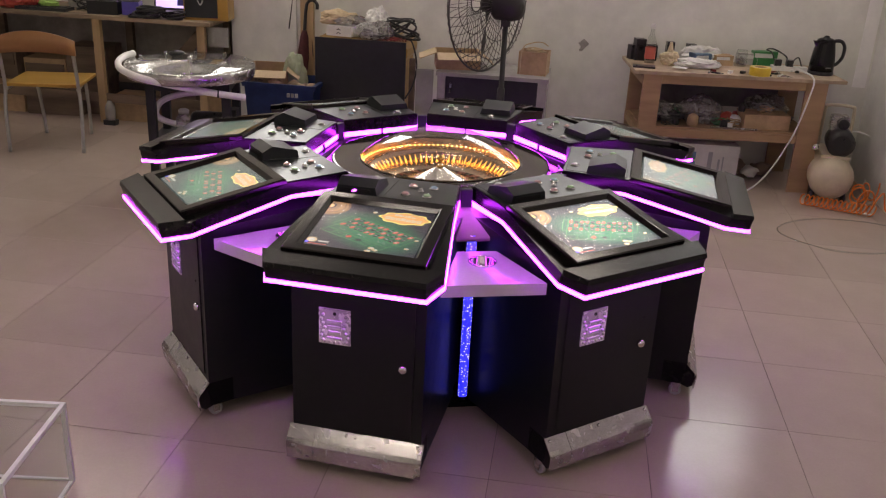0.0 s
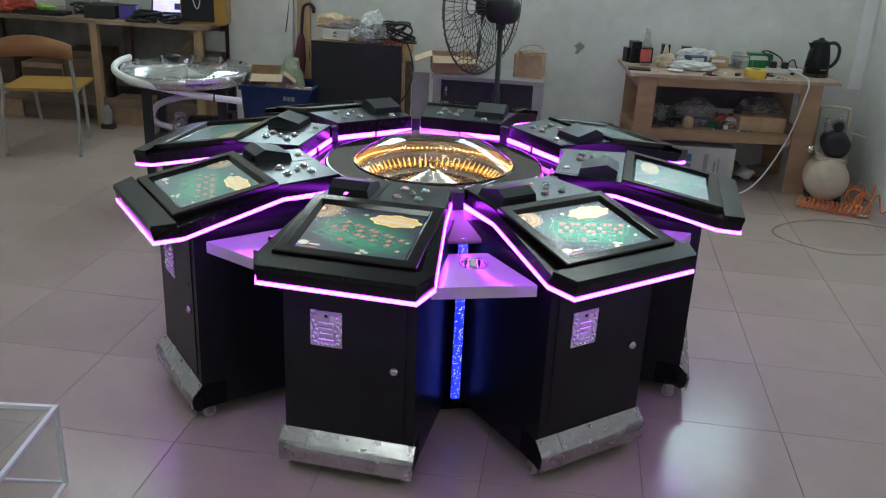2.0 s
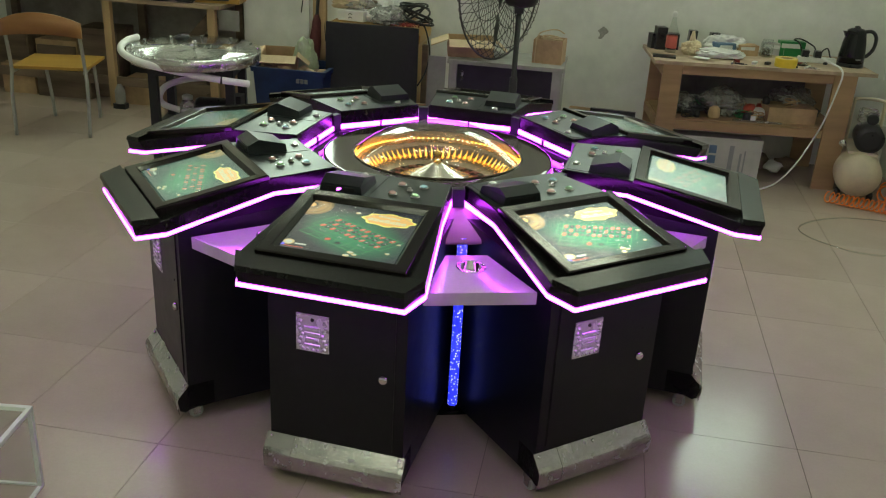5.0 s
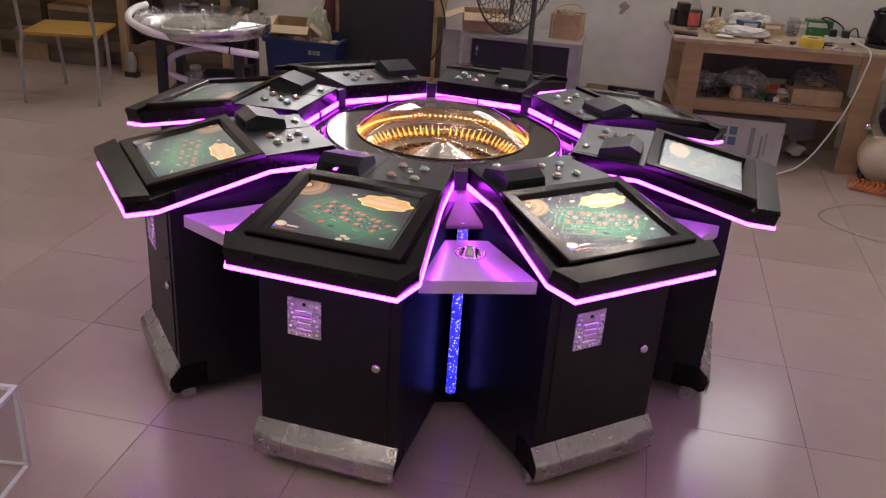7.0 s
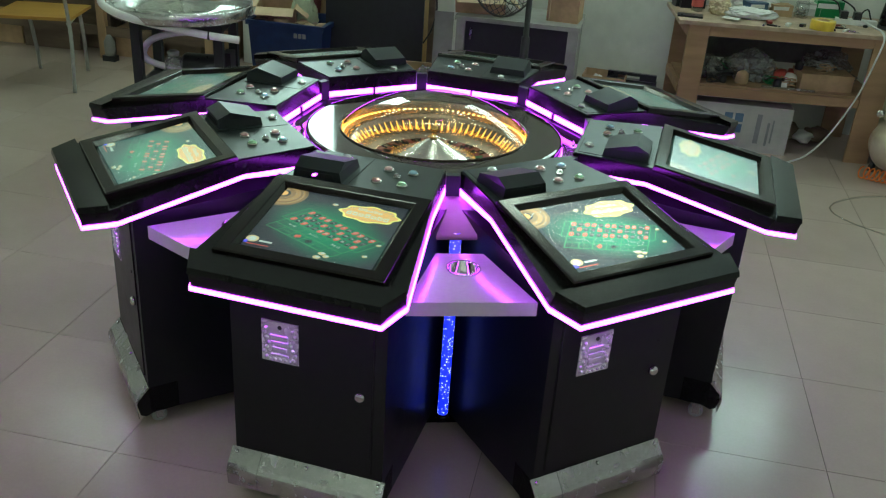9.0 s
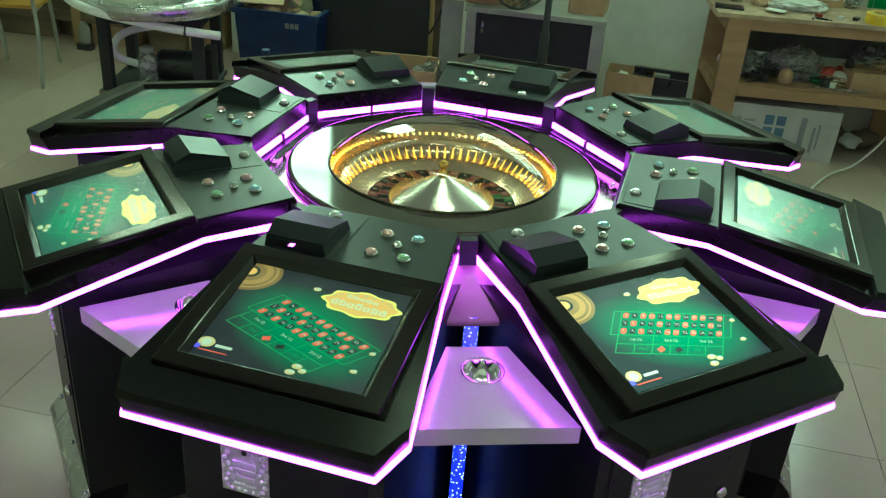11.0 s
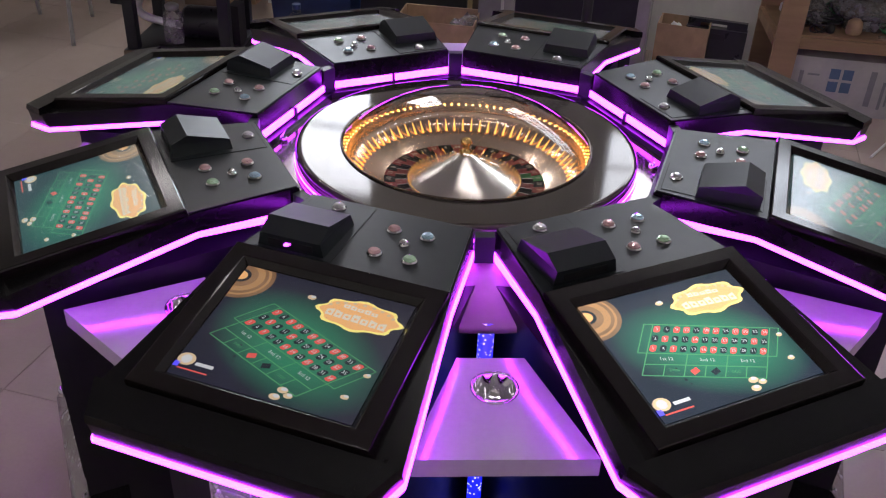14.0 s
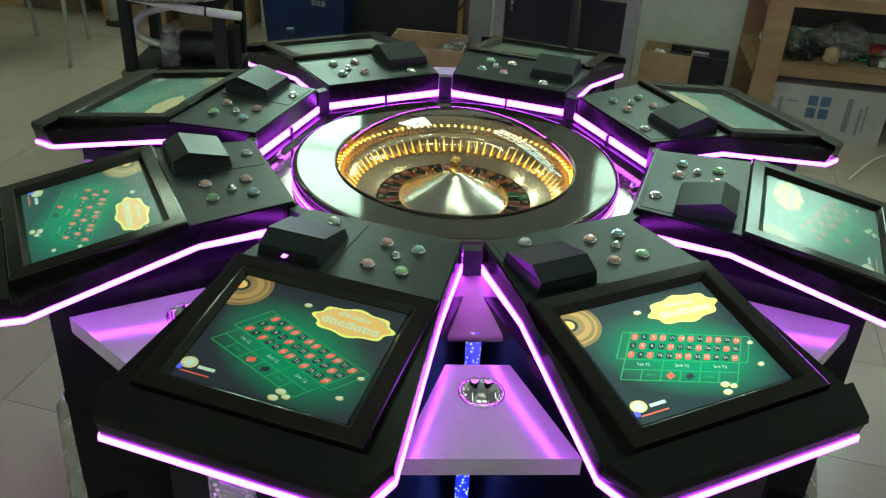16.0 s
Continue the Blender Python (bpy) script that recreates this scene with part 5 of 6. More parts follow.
for k in range(7):
    box(bm, -0.055 - 0.003 * (k % 2), 0.055 + 0.003 * (k % 2), -0.05, 0.05, 0.47 + 0.014 * k, 0.478 + 0.014 * k)
box(bm, -0.045, 0.045, -0.04, 0.04, 0.45, 0.57)
part("cylinder_head", bm, M_STEEL, comp, "finned metal cylinder")
bm = bmesh.new()
capped(bm, [(0.035, 0), (0.038, 0.03), (0.03, 0.045)], 18)
part("air_filter", bm, M_BLKPL, comp, "", pose(0.02, -0.05, 0.52, 90, 0, 0))
for x in (-0.085, 0.085):
    bm = bmesh.new()
    capped(bm, [(0.022, 0), (0.022, 0.012), (0.006, 0.016)], 16)
    part("gauge", bm, M_CHROME, comp, "round pressure gauge", pose(x - 0.05, -0.13, 0.36, 90, 0, 0))
bm = bmesh.new()
tube(bm, curve_points([(-0.085, 0.16, 0.3), (-0.085, 0.16, 0.56), (-0.06, 0.16, 0.6), (0.08, 0.16, 0.6), (0.105, 0.16, 0.56), (0.105, 0.16, 0.3)]), 0.012, 8)
part("handle", bm, M_CREAM, comp, "cream pipe handle")
for x in (-0.1, 0.1):
    for y in (-0.13, 0.22):
        bm = bmesh.new()
        capped(bm, [(0.02, 0), (0.022, 0.03), (0.012, 0.06)], 12)
        part("foot", bm, M_BLKPL, comp, "", pose(x, y, 0))
# orange coil hose and loose clear hose
bm = bmesh.new()
pts = []
for k in range(240):
    t = k / 239
    a = 2 * math.pi * 15 * t
    x, y = 2.787 + 0.33 * t, 1.708 - 0.27 * t
    pts.append((x + 0.012 * math.cos(a) + 0.02 * t, y + 0.03 * math.sin(a), 0.04 + 0.033 * math.cos(a)))
tube(bm, pts, 0.0045, 6)
pts = []
for k in range(260):
    t = k / 259
    a = 2 * math.pi * 13 * t
    b = 2 * math.pi * t * 1.15
    R = 0.17 + 0.05 * math.cos(a)
    pts.append((3.287 + R * math.cos(b), 1.558 + R * math.sin(b) * 0.9, 0.075 + 0.06 * math.sin(a) + 0.05 * t))
tube(bm, pts, 0.0055, 6)
hose = lone("coil_hose", bm, M_ORANGE, "tangled orange coiled air hose on the floor", "air hose")
bm = bmesh.new()
capped(bm, [(0.011, 0), (0.012, 0.02), (0.009, 0.06), (0.006, 0.07)], 14)
part("coupling", bm, M_CHROME, hose, "bright metal coupling", pose(3.077, 1.458, 0.02, 90, 0, 60))
bm = bmesh.new()
ring = [(2.75 + 0.42 * math.cos(a) * (1 + 0.06 * math.sin(3 * a)), 1.1 + 0.3 * math.sin(a), 0.007 + 0.006 * (k % 30 > 15)) for k, a in enumerate([2 * math.pi * 1.9 * q / 70 for q in range(70)])]
tube(bm, ring + [(3.2, 1.0, 0.007), (3.5, 0.95, 0.007)], 0.0032, 6)
lone("clear_hose", bm, M_ACRYL, "loose clear plastic hose curled on the floor", "hose")
bm = bmesh.new()
tube(bm, curve_points([(3.3, 2.3, 0.4), (3.5, 2.1, 0.36), (3.6, 1.9, 0.2), (3.5, 1.8, 0.05), (3.4, 1.95, 0.01), (3.6, 2.1, 0.25), (3.55, 1.85, 0.32)]), 0.006, 6)
lone("clear_hose", bm, M_WHITE, "loose pale air line beside the compressor", "hose")

# ---- grey cabinet with fan and cartons ----
at_cab = shifted(0.034, -0.065)
cab = thing("low_cabinet", "low grey cabinet with a dark recessed front", "cabinet", at_cab(-0.046, 2.41))
for nm, b, mt in (("top", (-0.374, 0.374, -0.015, 0.44, 0.714, 0.74), M_GREY), ("side", (-0.365, -0.313, 0, 0.43, 0, 0.714), M_GREY), ("side", (0.304, 0.365, 0, 0.43, 0, 0.714), M_GREY), ("front", (-0.313, 0.304, 0.03, 0.05, 0.03, 0.714), M_NAVY)):
    bm = bmesh.new()
    box(bm, *b)
    bevelled(bm, 0.003)
    part(nm, bm, mt, cab)
bm = bmesh.new()
box(bm, -0.285, -0.272, 0.015, 0.03, 0.6, 0.665)
part("handle", bm, M_STEEL, cab)
open_box("carton", "open brown carton with its flaps spread", at_cab(-0.31, 2.62, 0.74, 12), 0.3, 0.22, 0.11, (1, 1, 1, 1))
cb = open_box("carton", "small brown carton tied with string", at_cab(0.215, 2.6, 0.74, -6), 0.19, 0.17, 0.15, (0, 0, 0, 0))
bm = bmesh.new()
tube(bm, curve_points([(-0.08, -0.086, 0.0), (-0.07, -0.088, 0.17), (-0.02, 0, 0.2), (0.04, 0.02, 0.205), (0.08, 0.05, 0.18)]), 0.004, 6)
loops(bm, (0, 0, 0.14), 0.07, 60, 0.004, 11, 0.3, 4)
part("string", bm, M_CARDIN, cb)
fan = thing("pedestal_fan", "large black pedestal fan with a wire cage", "fan", at_cab(0.036, 2.19) @ Matrix.Diagonal((0.93, 0.93, 1.0, 1.0)))
bm = bmesh.new()
capped(bm, [(0.2, 0), (0.2, 0.02), (0.05, 0.05), (0.03, 0.06)], 32)
part("base", bm, M_FAN, fan)
bm = bmesh.new()
capped(bm, [(0.026, 0.05), (0.026, 0.7), (0.018, 0.705), (0.018, 1.14)], 16)
part("pole", bm, M_FAN, fan)
HEAD = pose(0, 0, 1.213, 0, 0, 0) @ pose(0, 0, 0, 0, 0, 60)
bm = bmesh.new()
capped(bm, [(0.02, -0.14), (0.075, -0.12), (0.09, -0.06), (0.09, 0.05), (0.05, 0.08)], 24)
part("motor", bm, M_FAN, fan, "dark round motor housing", HEAD @ pose(0, 0.02, 0, -90, 0, 0))
bm = bmesh.new()
box(bm, -0.03, 0.03, -0.03, 0.03, 1.09, 1.16)
bevelled(bm, 0.008)
part("neck", bm, M_FAN, fan)
bm = bmesh.new()
RF = 0.42
for k in range(44):
    a = 2 * math.pi * k / 44
    c, s = math.cos(a), math.sin(a)
    tube(bm, [(r * c, y, r * s) for r, y in ((0.08, 0.06), (0.25, 0.055), (0.37, 0.09), (RF, 0.16))], 0.0022, 4)
    tube(bm, [(r * c, y, r * s) for r, y in ((0.06, 0.25), (0.25, 0.25), (0.37, 0.22), (RF, 0.16))], 0.0022, 4)
for r, y, q in ((0.08, 0.06, 0.004), (0.22, 0.055, 0.003), (0.34, 0.075, 0.003), (RF, 0.16, 0.007), (0.34, 0.235, 0.003), (0.2, 0.25, 0.003), (0.06, 0.25, 0.005)):
    tube(bm, [(r * math.cos(2 * math.pi * k / 40), y, r * math.sin(2 * math.pi * k / 40)) for k in range(40)], q, 5, close=True)
part("cage", bm, M_WIRE, fan, "round wire cage", HEAD)
for k in range(3):
    bm = bmesh.new()
    a0 = k * 2 * math.pi / 3 + 0.4
    rows = []
    for i in range(8):
        r = 0.05 + 0.33 * i / 7
        w = 0.12 + 0.42 * math.sin(math.pi * min(1, i / 8 + 0.15))
        rows.append([bm.verts.new((r * math.cos(a0 + w * t), 0.15 + 0.05 * t, r * math.sin(a0 + w * t))) for t in (-0.5, -0.17, 0.17, 0.5)])
    for p, q in zip(rows, rows[1:]):
        for j in range(3):
            bm.faces.new((p[j], p[j + 1], q[j + 1], q[j])).smooth = True
    bmesh.ops.solidify(bm, geom=bm.faces[:], thickness=0.003)
    part("blade", bm, M_FAN, fan, "", HEAD)
bm = bmesh.new()
capped(bm, [(0.05, 0.1), (0.055, 0.18), (0.03, 0.2)], 20)
part("hub", bm, M_FAN, fan, "", HEAD @ pose(0, 0, 0, -90, 0, 0))

# ---- black machine cabinet with its load ----
at_black = shifted(0.057, -0.092)
bc = thing("black_cabinet", "tall black board fronted cabinet with rounded timber top", "cabinet", at_black(-1.075, 2.9))
bm = bmesh.new()
box(bm, -0.335, 0.335, 0, 0.02, 0.0, 0.836)
bevelled(bm, 0.004)
part("front", bm, M_NAVY, bc, "dark vinyl covered front")
bm = bmesh.new()
pr = [(-0.325, 0.0), (0.316, 0.0), (0.316, 0.69), (0.34, 0.73), (0.345, 0.78), (0.325, 0.813), (0.297, 0.828), (-0.325, 0.828)]
a = [bm.verts.new((x, 0.021, z)) for x, z in pr]
b = [bm.verts.new((x, 0.42, z)) for x, z in pr]
bm.faces.new(a)
bm.faces.new(b[::-1])
for k in range(len(pr)):
    bm.faces.new((a[k], a[(k + 1) % len(pr)], b[(k + 1) % len(pr)], b[k]))
part("carcass", bm, M_SEAT, bc, "yellowish timber carcass")
bm = bmesh.new()
box(bm, 0.346, 0.386, 0.1, 0.14, 0, 0.71)
bevelled(bm, 0.003)
part("post", bm, M_OLD, bc)
pc = thing("white_case", "small white metal case with two vents", "case", at_black(-1.26, 3.0, 0.836, -10))
bm = bmesh.new()
box(bm, -0.1, 0.1, 0, 0.2, 0, 0.07)
bevelled(bm, 0.004)
part("shell", bm, M_WHITE, pc)
for z in (0.02, 0.045):
    bm = bmesh.new()
    tube(bm, [(-0.015, -0.001, z), (0.0, -0.002, z + 0.008), (0.015, -0.001, z)], 0.003, 6)
    part("vent", bm, M_DARK, pc)
rough_bag("plastic_bag", "bulging white plastic bag on the cabinet", "bag", M_BAGW, at_black(-1.02, 3.2, 0.833), (0.1, 0.08, 0.2), 61.0)
rough_bag("plastic_bag", "clear bag with grey parts inside", "bag", M_BAGC, at_black(-1.22, 3.12, 0.903), (0.15, 0.09, 0.07), 66.0)
rough_bag("plastic_bag", "clear crumpled bag on the cabinet", "bag", M_BAGC, at_black(-0.98, 3.0, 0.833), (0.13, 0.08, 0.13), 71.0)
rough_bag("plastic_bag", "bundle of brown foam wrapped in film", "bag", M_CARDIN, at_black(-1.3, 3.14, 0.906, 20), (0.14, 0.08, 0.1), 67.0)
rough_bag("plastic_bag", "white padded film bundle tied round parts", "bag", M_BAGW, at_black(-1.08, 3.06, 0.836, -30), (0.13, 0.07, 0.09), 69.0)
rough_bag("cloth", "dark folded cloth on the cabinet", "cloth", M_OLD, at_black(-1.14, 3.2, 0.836, 0), (0.12, 0.07, 0.13), 70.0)
bm = bmesh.new()
loops(bm, (-0.8, 3.08, 0.836), 0.12, 150, 0.008, 15, 1.1, 7)
lone("cable_coil", bm, M_BLKPL, "tangle of black cables on the cabinet", "cables", at_black(0, 0))
bm = bmesh.new()
loops(bm, (-0.95, 2.98, 0.836), 0.08, 70, 0.006, 16, 0.4, 3)
lone("cable_coil", bm, M_BLKPL, "tangle of black cables on the cabinet", "cables", at_black(0, 0))
bm = bmesh.new()
tube(bm, curve_points([(-0.76, 3.02, 0.868), (-0.71, 3.0, 0.82), (-0.67, 2.98, 0.67), (-0.69, 2.95, 0.53), (-0.74, 2.93, 0.43)]), 0.006, 6)
lone("black_cable", bm, M_BLKPL, "black cable hanging down the cabinet side", "cable", at_black(0, 0))
bm = bmesh.new()
for k in range(6):
    tube(bm, curve_points([(-0.98 + 0.03 * k, 2.93, 0.84), (-0.93 + 0.03 * k, 2.97 + 0.01 * k, 0.853), (-0.85 + 0.02 * k, 2.95, 0.841)]), 0.005, 6)
lone("red_wires", bm, M_RED, "bunch of red wires on the cabinet edge", "wires", at_black(0, 0))
bm = bmesh.new()
box(bm, -0.17, 0.17, -0.008, 0.008, 0, 0.035)
bevelled(bm, 0.003)
lone("wooden_board", bm, M_CARD, "short wooden board on the cabinet edge", "board", at_black(-0.86, 3.24, 0.83, 90))

# ---- blue crate of rubbish, umbrella ----
at_crate = shifted(0.167, -0.13)
crate = thing("plastic_crate", "blue plastic crate full of cartons and scraps", "crate", at_crate(-1.737, 2.95, 0))
bm = bmesh.new()
w, d, h, t = 0.26, 0.2, 0.51, 0.012
outer = [(-w, -d), (w, -d), (w, d), (-w, d)]
rings = [[bm.verts.new((x * k, y * k, z)) for x, y in outer] for k, z in ((0.88, 0), (1, h), (1.05, h), (1.05, h - 0.03), (1.06, h + 0.002), (0.95, h + 0.002), (0.84, 0.02))]
for p, q in zip(rings, rings[1:]):
    for k in range(4):
        bm.faces.new((p[k], p[(k + 1) % 4], q[(k + 1) % 4], q[k]))
bm.faces.new(rings[0][::-1])
bm.faces.new(rings[-1])
part("tub", bm, M_BLUEP, crate)
for x in (0.06, 0.09, 0.12):
    bm = bmesh.new()
    box(bm, x, x + 0.022, -0.202, -0.1965, 0.42, 0.45)
    part("print_bar", bm, M_GREY, crate)
open_box("carton", "open carton lying tilted in the crate", at_crate(-1.86, 2.97, 0.36, 10) @ pose(0, 0, 0, 12, 0, 0), 0.26, 0.18, 0.25, (1, 0, 1, 1))
gb = rough_bag("plastic_bag", "pale green printed bag in the crate", "bag", M_BAGG, at_crate(-1.69, 2.98, 0.36, 10), (0.1, 0.05, 0.33), 81.0)
bm = bmesh.new()
rng = random.Random(8)
for k in range(26):
    x, y = rng.uniform(-0.22, 0.22), rng.uniform(-0.16, 0.12)
    ico(bm, (x, y, 0.5 + rng.uniform(0, 0.05)), rng.uniform(0.03, 0.06), 1, 0.5, k % 3, 0.7)
lone("scrap_heap", bm, [M_CARD, M_OLD, M_CARDIN], "brown paper scraps heaped in the crate", "scraps", at_crate(-1.74, 2.95, -0.03), kind="stuff")
bm = bmesh.new()
box(bm, -0.02, 0.02, -0.012, 0.012, 0, 0.36)
bevelled(bm, 0.006, 2)
lone("foam_strip", bm, M_FOAM, "white foam strip standing in the crate", "foam strip", at_crate(-1.5, 2.97, 0.3) @ pose(0, 0, 0, 0, 8, 0))
umb = thing("umbrella", "folded maroon umbrella with a black hook handle", "umbrella", room(-1.61, 3.285, 0.3) @ pose(0, 0, 0, -4, 3, 0))
bm = bmesh.new()
capped(bm, [(0.012, 0), (0.035, 0.1), (0.045, 0.3), (0.03, 0.45), (0.014, 0.5)], 14, wave=lambda a, z: 1 + 0.16 * math.sin(7 * a + 9 * z))
part("canopy", bm, M_MAROON, umb, "folded maroon cloth")
bm = bmesh.new()
tube(bm, curve_points([(0, 0, 0.48), (0, 0, 0.64), (0.01, 0, 0.71), (0.05, 0, 0.735), (0.085, 0, 0.71), (0.09, 0, 0.67)]), 0.013, 10)
part("handle", bm, M_BLKPL, umb, "curved black handle")
bm = bmesh.new()
tube(bm, curve_points([(-1.72, 3.36, 1.5), (-1.74, 3.355, 1.1), (-1.78, 3.35, 0.8)]), 0.005, 6)
lone("wall_cable", bm, M_BLKPL, "thin black cable hanging on the wall", "cable", room(0.06, 0))
bm = bmesh.new()
tube(bm, curve_points([(-1.57, 3.345, 1.4), (-1.6, 3.34, 1.0), (-1.58, 3.33, 0.6)]), 0.004, 6)
lone("wall_cable", bm, M_BLKPL, "thin black cables hanging on the wall", "cable", room(0.06, 0))
bottle2 = thing("water_bottle", "large clear plastic bottle with a blue cap", "bottle", room(-1.41, 2.08, 0))
bm = bmesh.new()
capped(bm, [(0.07, 0), (0.075, 0.02), (0.072, 0.1), (0.075, 0.3), (0.05, 0.37), (0.02, 0.405), (0.02, 0.42)], 24)
part("body", bm, M_ACRYL, bottle2)
bm = bmesh.new()
capped(bm, [(0.022, 0.42), (0.022, 0.445)], 14)
part("cap", bm, M_BLUEP, bottle2)
open_box("carton", "open carton of scraps on the floor", room(-0.75, 2.45, 0, 6), 0.42, 0.3, 0.36, (0, 1, 0, 0))
rough_bag("plastic_bag", "crumpled clear bag in the carton", "bag", M_BAGC, room(-0.6, 2.42, 0.006), (0.11, 0.1, 0.36), 91.0)

# ---- spare wheel on a stand, white hose and pump ----
SPARE = pose(-1.171, 2.2, 0, 0, 0, -6)
stand = thing("wheel_stand", "black steel stand with a lower board", "stand", SPARE)
for x in (-0.25, 0.2):
    for y in (-0.18, 0.2):
        bm = bmesh.new()
        box(bm, x - 0.025, x + 0.025, y - 0.025, y + 0.025, 0, 0.71)
        bevelled(bm, 0.004)
        part("leg", bm, M_NAVY, stand)
bm = bmesh.new()
for y in (-0.18, 0.2):
    box(bm, -0.225, 0.175, y - 0.02, y + 0.02, 0.655, 0.707)
for x in (-0.25, 0.2):
    box(bm, x - 0.02, x + 0.02, -0.155, 0.175, 0.655, 0.707)
part("top_frame", bm, M_NAVY, stand)
bm = bmesh.new()
box(bm, -0.29, 0.24, -0.22, 0.24, 0.305, 0.325)
part("lower_board", bm, M_NAVY, stand)
bm = bmesh.new()
box(bm, -0.29, 0.24, -0.226, -0.2205, 0.302, 0.325)
part("board_edge", bm, M_OLD, stand)
spare = thing("roulette_wheel", "spare roulette wheel bowl under a clear acrylic cover", "roulette wheel", pose(-1.21, 2.195, 0.71))
bm = bmesh.new()
lathe(bm, [(0.0, 0.0), (0.33, 0), (0.383, 0.012), (0.392, 0.03), (0.394, 0.074), (0.39, 0.078), (0.38, 0.074), (0.372, 0.045), (0.36, 0.036)], 72)
part("bowl_base", bm, M_STEEL, spare, "brushed metal bowl")
bm = bmesh.new()
lathe(bm, [(0.362, 0.036), (0.3, 0.03), (0.24, 0.034), (0.235, 0.046), (0.2, 0.048), (0.17, 0.042), (0.05, 0.065), (0.012, 0.075)], 64)
part("rotor", bm, M_CONE, spare)
bm = bmesh.new()
capped(bm, [(0.012, 0.075), (0.008, 0.1), (0.016, 0.112), (0.016, 0.122), (0.006, 0.13)], 16)
part("turret", bm, M_CHROME, spare)
bm = bmesh.new()
lathe(bm, [(0.39, 0.079), (0.39, 0.087), (0.386, 0.09), (0.0, 0.094)], 64)
part("cover", bm, M_ACRYL, spare, "clear acrylic cover").visible_shadow = False
for k in range(12):
    bm = bmesh.new()
    a = 2 * math.pi * k / 12
    capped(bm, [(0.006, 0.074), (0.006, 0.088), (0.009, 0.09), (0.009, 0.096)], 10, centre=(0.372 * math.cos(a), 0.372 * math.sin(a), 0))
    part("bolt", bm, M_CHROME, spare)
bm = bmesh.new()
ico(bm, (-0.1, 0.22, 0.105), 0.05, 2, 0.35, 0, 0.3)
part("glove", bm, M_BLKPL, spare, "dark rag on the cover")
bm = bmesh.new()
tube(bm, curve_points([(-0.877, 1.950, 0.635), (-1.028, 1.900, 0.666), (-1.187, 1.870, 0.700), (-1.437, 1.860, 0.756), (-1.579, 2.000, 0.778), (-1.630, 2.150, 0.794), (-1.617, 2.280, 0.810), (-1.569, 2.360, 0.819)]), 0.0205, 14)
tube(bm, curve_points([(-1.070, 2.260, 0.600), (-1.245, 2.200, 0.603), (-1.382, 2.180, 0.565), (-1.429, 2.160, 0.501), (-1.405, 2.160, 0.450), (-1.305, 2.160, 0.416), (-1.200, 2.160, 0.400)]), 0.019, 12)
hs = lone("vacuum_hose", bm, M_HOSE, "thick white ribbed hose wound round the spare wheel", "hose")
for x, y, z, turn in ((-1.028, 1.900, 0.666, 85), (-1.583, 2.020, 0.774, 140)):
    bm = bmesh.new()
    lathe(bm, [(0.022, -0.006), (0.024, 0), (0.022, 0.006)], 18)
    part("cable_tie", bm, M_BLKPL, hs, "", pose(x, y, z, 90, 0, turn))
pump = thing("air_pump", "small pump with clear chamber on the stand's board", "pump", pose(-1.15, 2.16, 0.325, 0, 0, -10))
bm = bmesh.new()
capped(bm, [(0.07, -0.12), (0.08, -0.1), (0.08, 0.1), (0.07, 0.12)], 24)
part("motor", bm, M_BLKPL, pump, "", pose(0.05, 0.02, 0.09, 0, 90, 0))
bm = bmesh.new()
capped(bm, [(0.045, 0), (0.05, 0.02), (0.05, 0.14), (0.03, 0.17)], 20)
part("chamber", bm, M_BAGC, pump, "cloudy filter chamber", pose(-0.1, -0.06, 0))
bm = bmesh.new()
box(bm, -0.16, 0.2, -0.12, 0.1, 0.0005, 0.012)
part("base_plate", bm, M_FAN, pump)
bm = bmesh.new()
capped(bm, [(0.03, 0.17), (0.034, 0.19), (0.02, 0.2)], 16, centre=(-0.1, -0.06, 0))
part("chamber_cap", bm, M_PIPE, pump)
bm = bmesh.new()
box(bm, 0.17, 0.22, -0.04, 0.06, 0.012, 0.2)
bevelled(bm, 0.006)
part("control_box", bm, M_FAN, pump)

# ---- desk in the alcove, chair ----
at_desk = shifted(0.078, -0.03)
desk = thing("long_desk", "long rough timber desk with electronics on it", "desk", at_desk(0, 0))
bm = bmesh.new()
box(bm, -4.6, -2.32, 3.05, 3.7, 0.816, 0.846)
bevelled(bm, 0.004)
part("desk_top", bm, mat("worn pale timber", (0.33, 0.25, 0.17), 0.65, var=0.25, scale=10, stretch=(0.15, 1, 1), stain=0.3, stain_scale=5), desk, "worn timber desk top")
for u in (-4.4, -3.25, -2.4):
    for n in (3.07, 3.6):
        bm = bmesh.new()
        box(bm, u - 0.03, u + 0.03, n, n + 0.045, 0, 0.816)
        bevelled(bm, 0.003)
        part("leg", bm, M_OLD if n > 3.1 else M_WOOD, desk)
bm = bmesh.new()
box(bm, -4.37, -2.43, 3.085, 3.105, 0.165, 0.235)
part("foot_board", bm, M_OLD, desk)
bm = bmesh.new()
slab(bm, [(-2.75, 3.3, 0.4), (-2.45, 3.3, 0.7), (-2.45, 3.32, 0.7), (-2.75, 3.32, 0.4)], [(-2.82, 3.3, 0.44), (-2.5, 3.3, 0.78), (-2.5, 3.32, 0.78), (-2.82, 3.32, 0.44)])
part("brace", bm, M_OLD, desk)
bm = bmesh.new()
box(bm, -2.36, -2.2, 3.12, 3.135, 0.66, 0.808)
part("end_board", bm, M_GREY, desk, "pale board at the desk end")
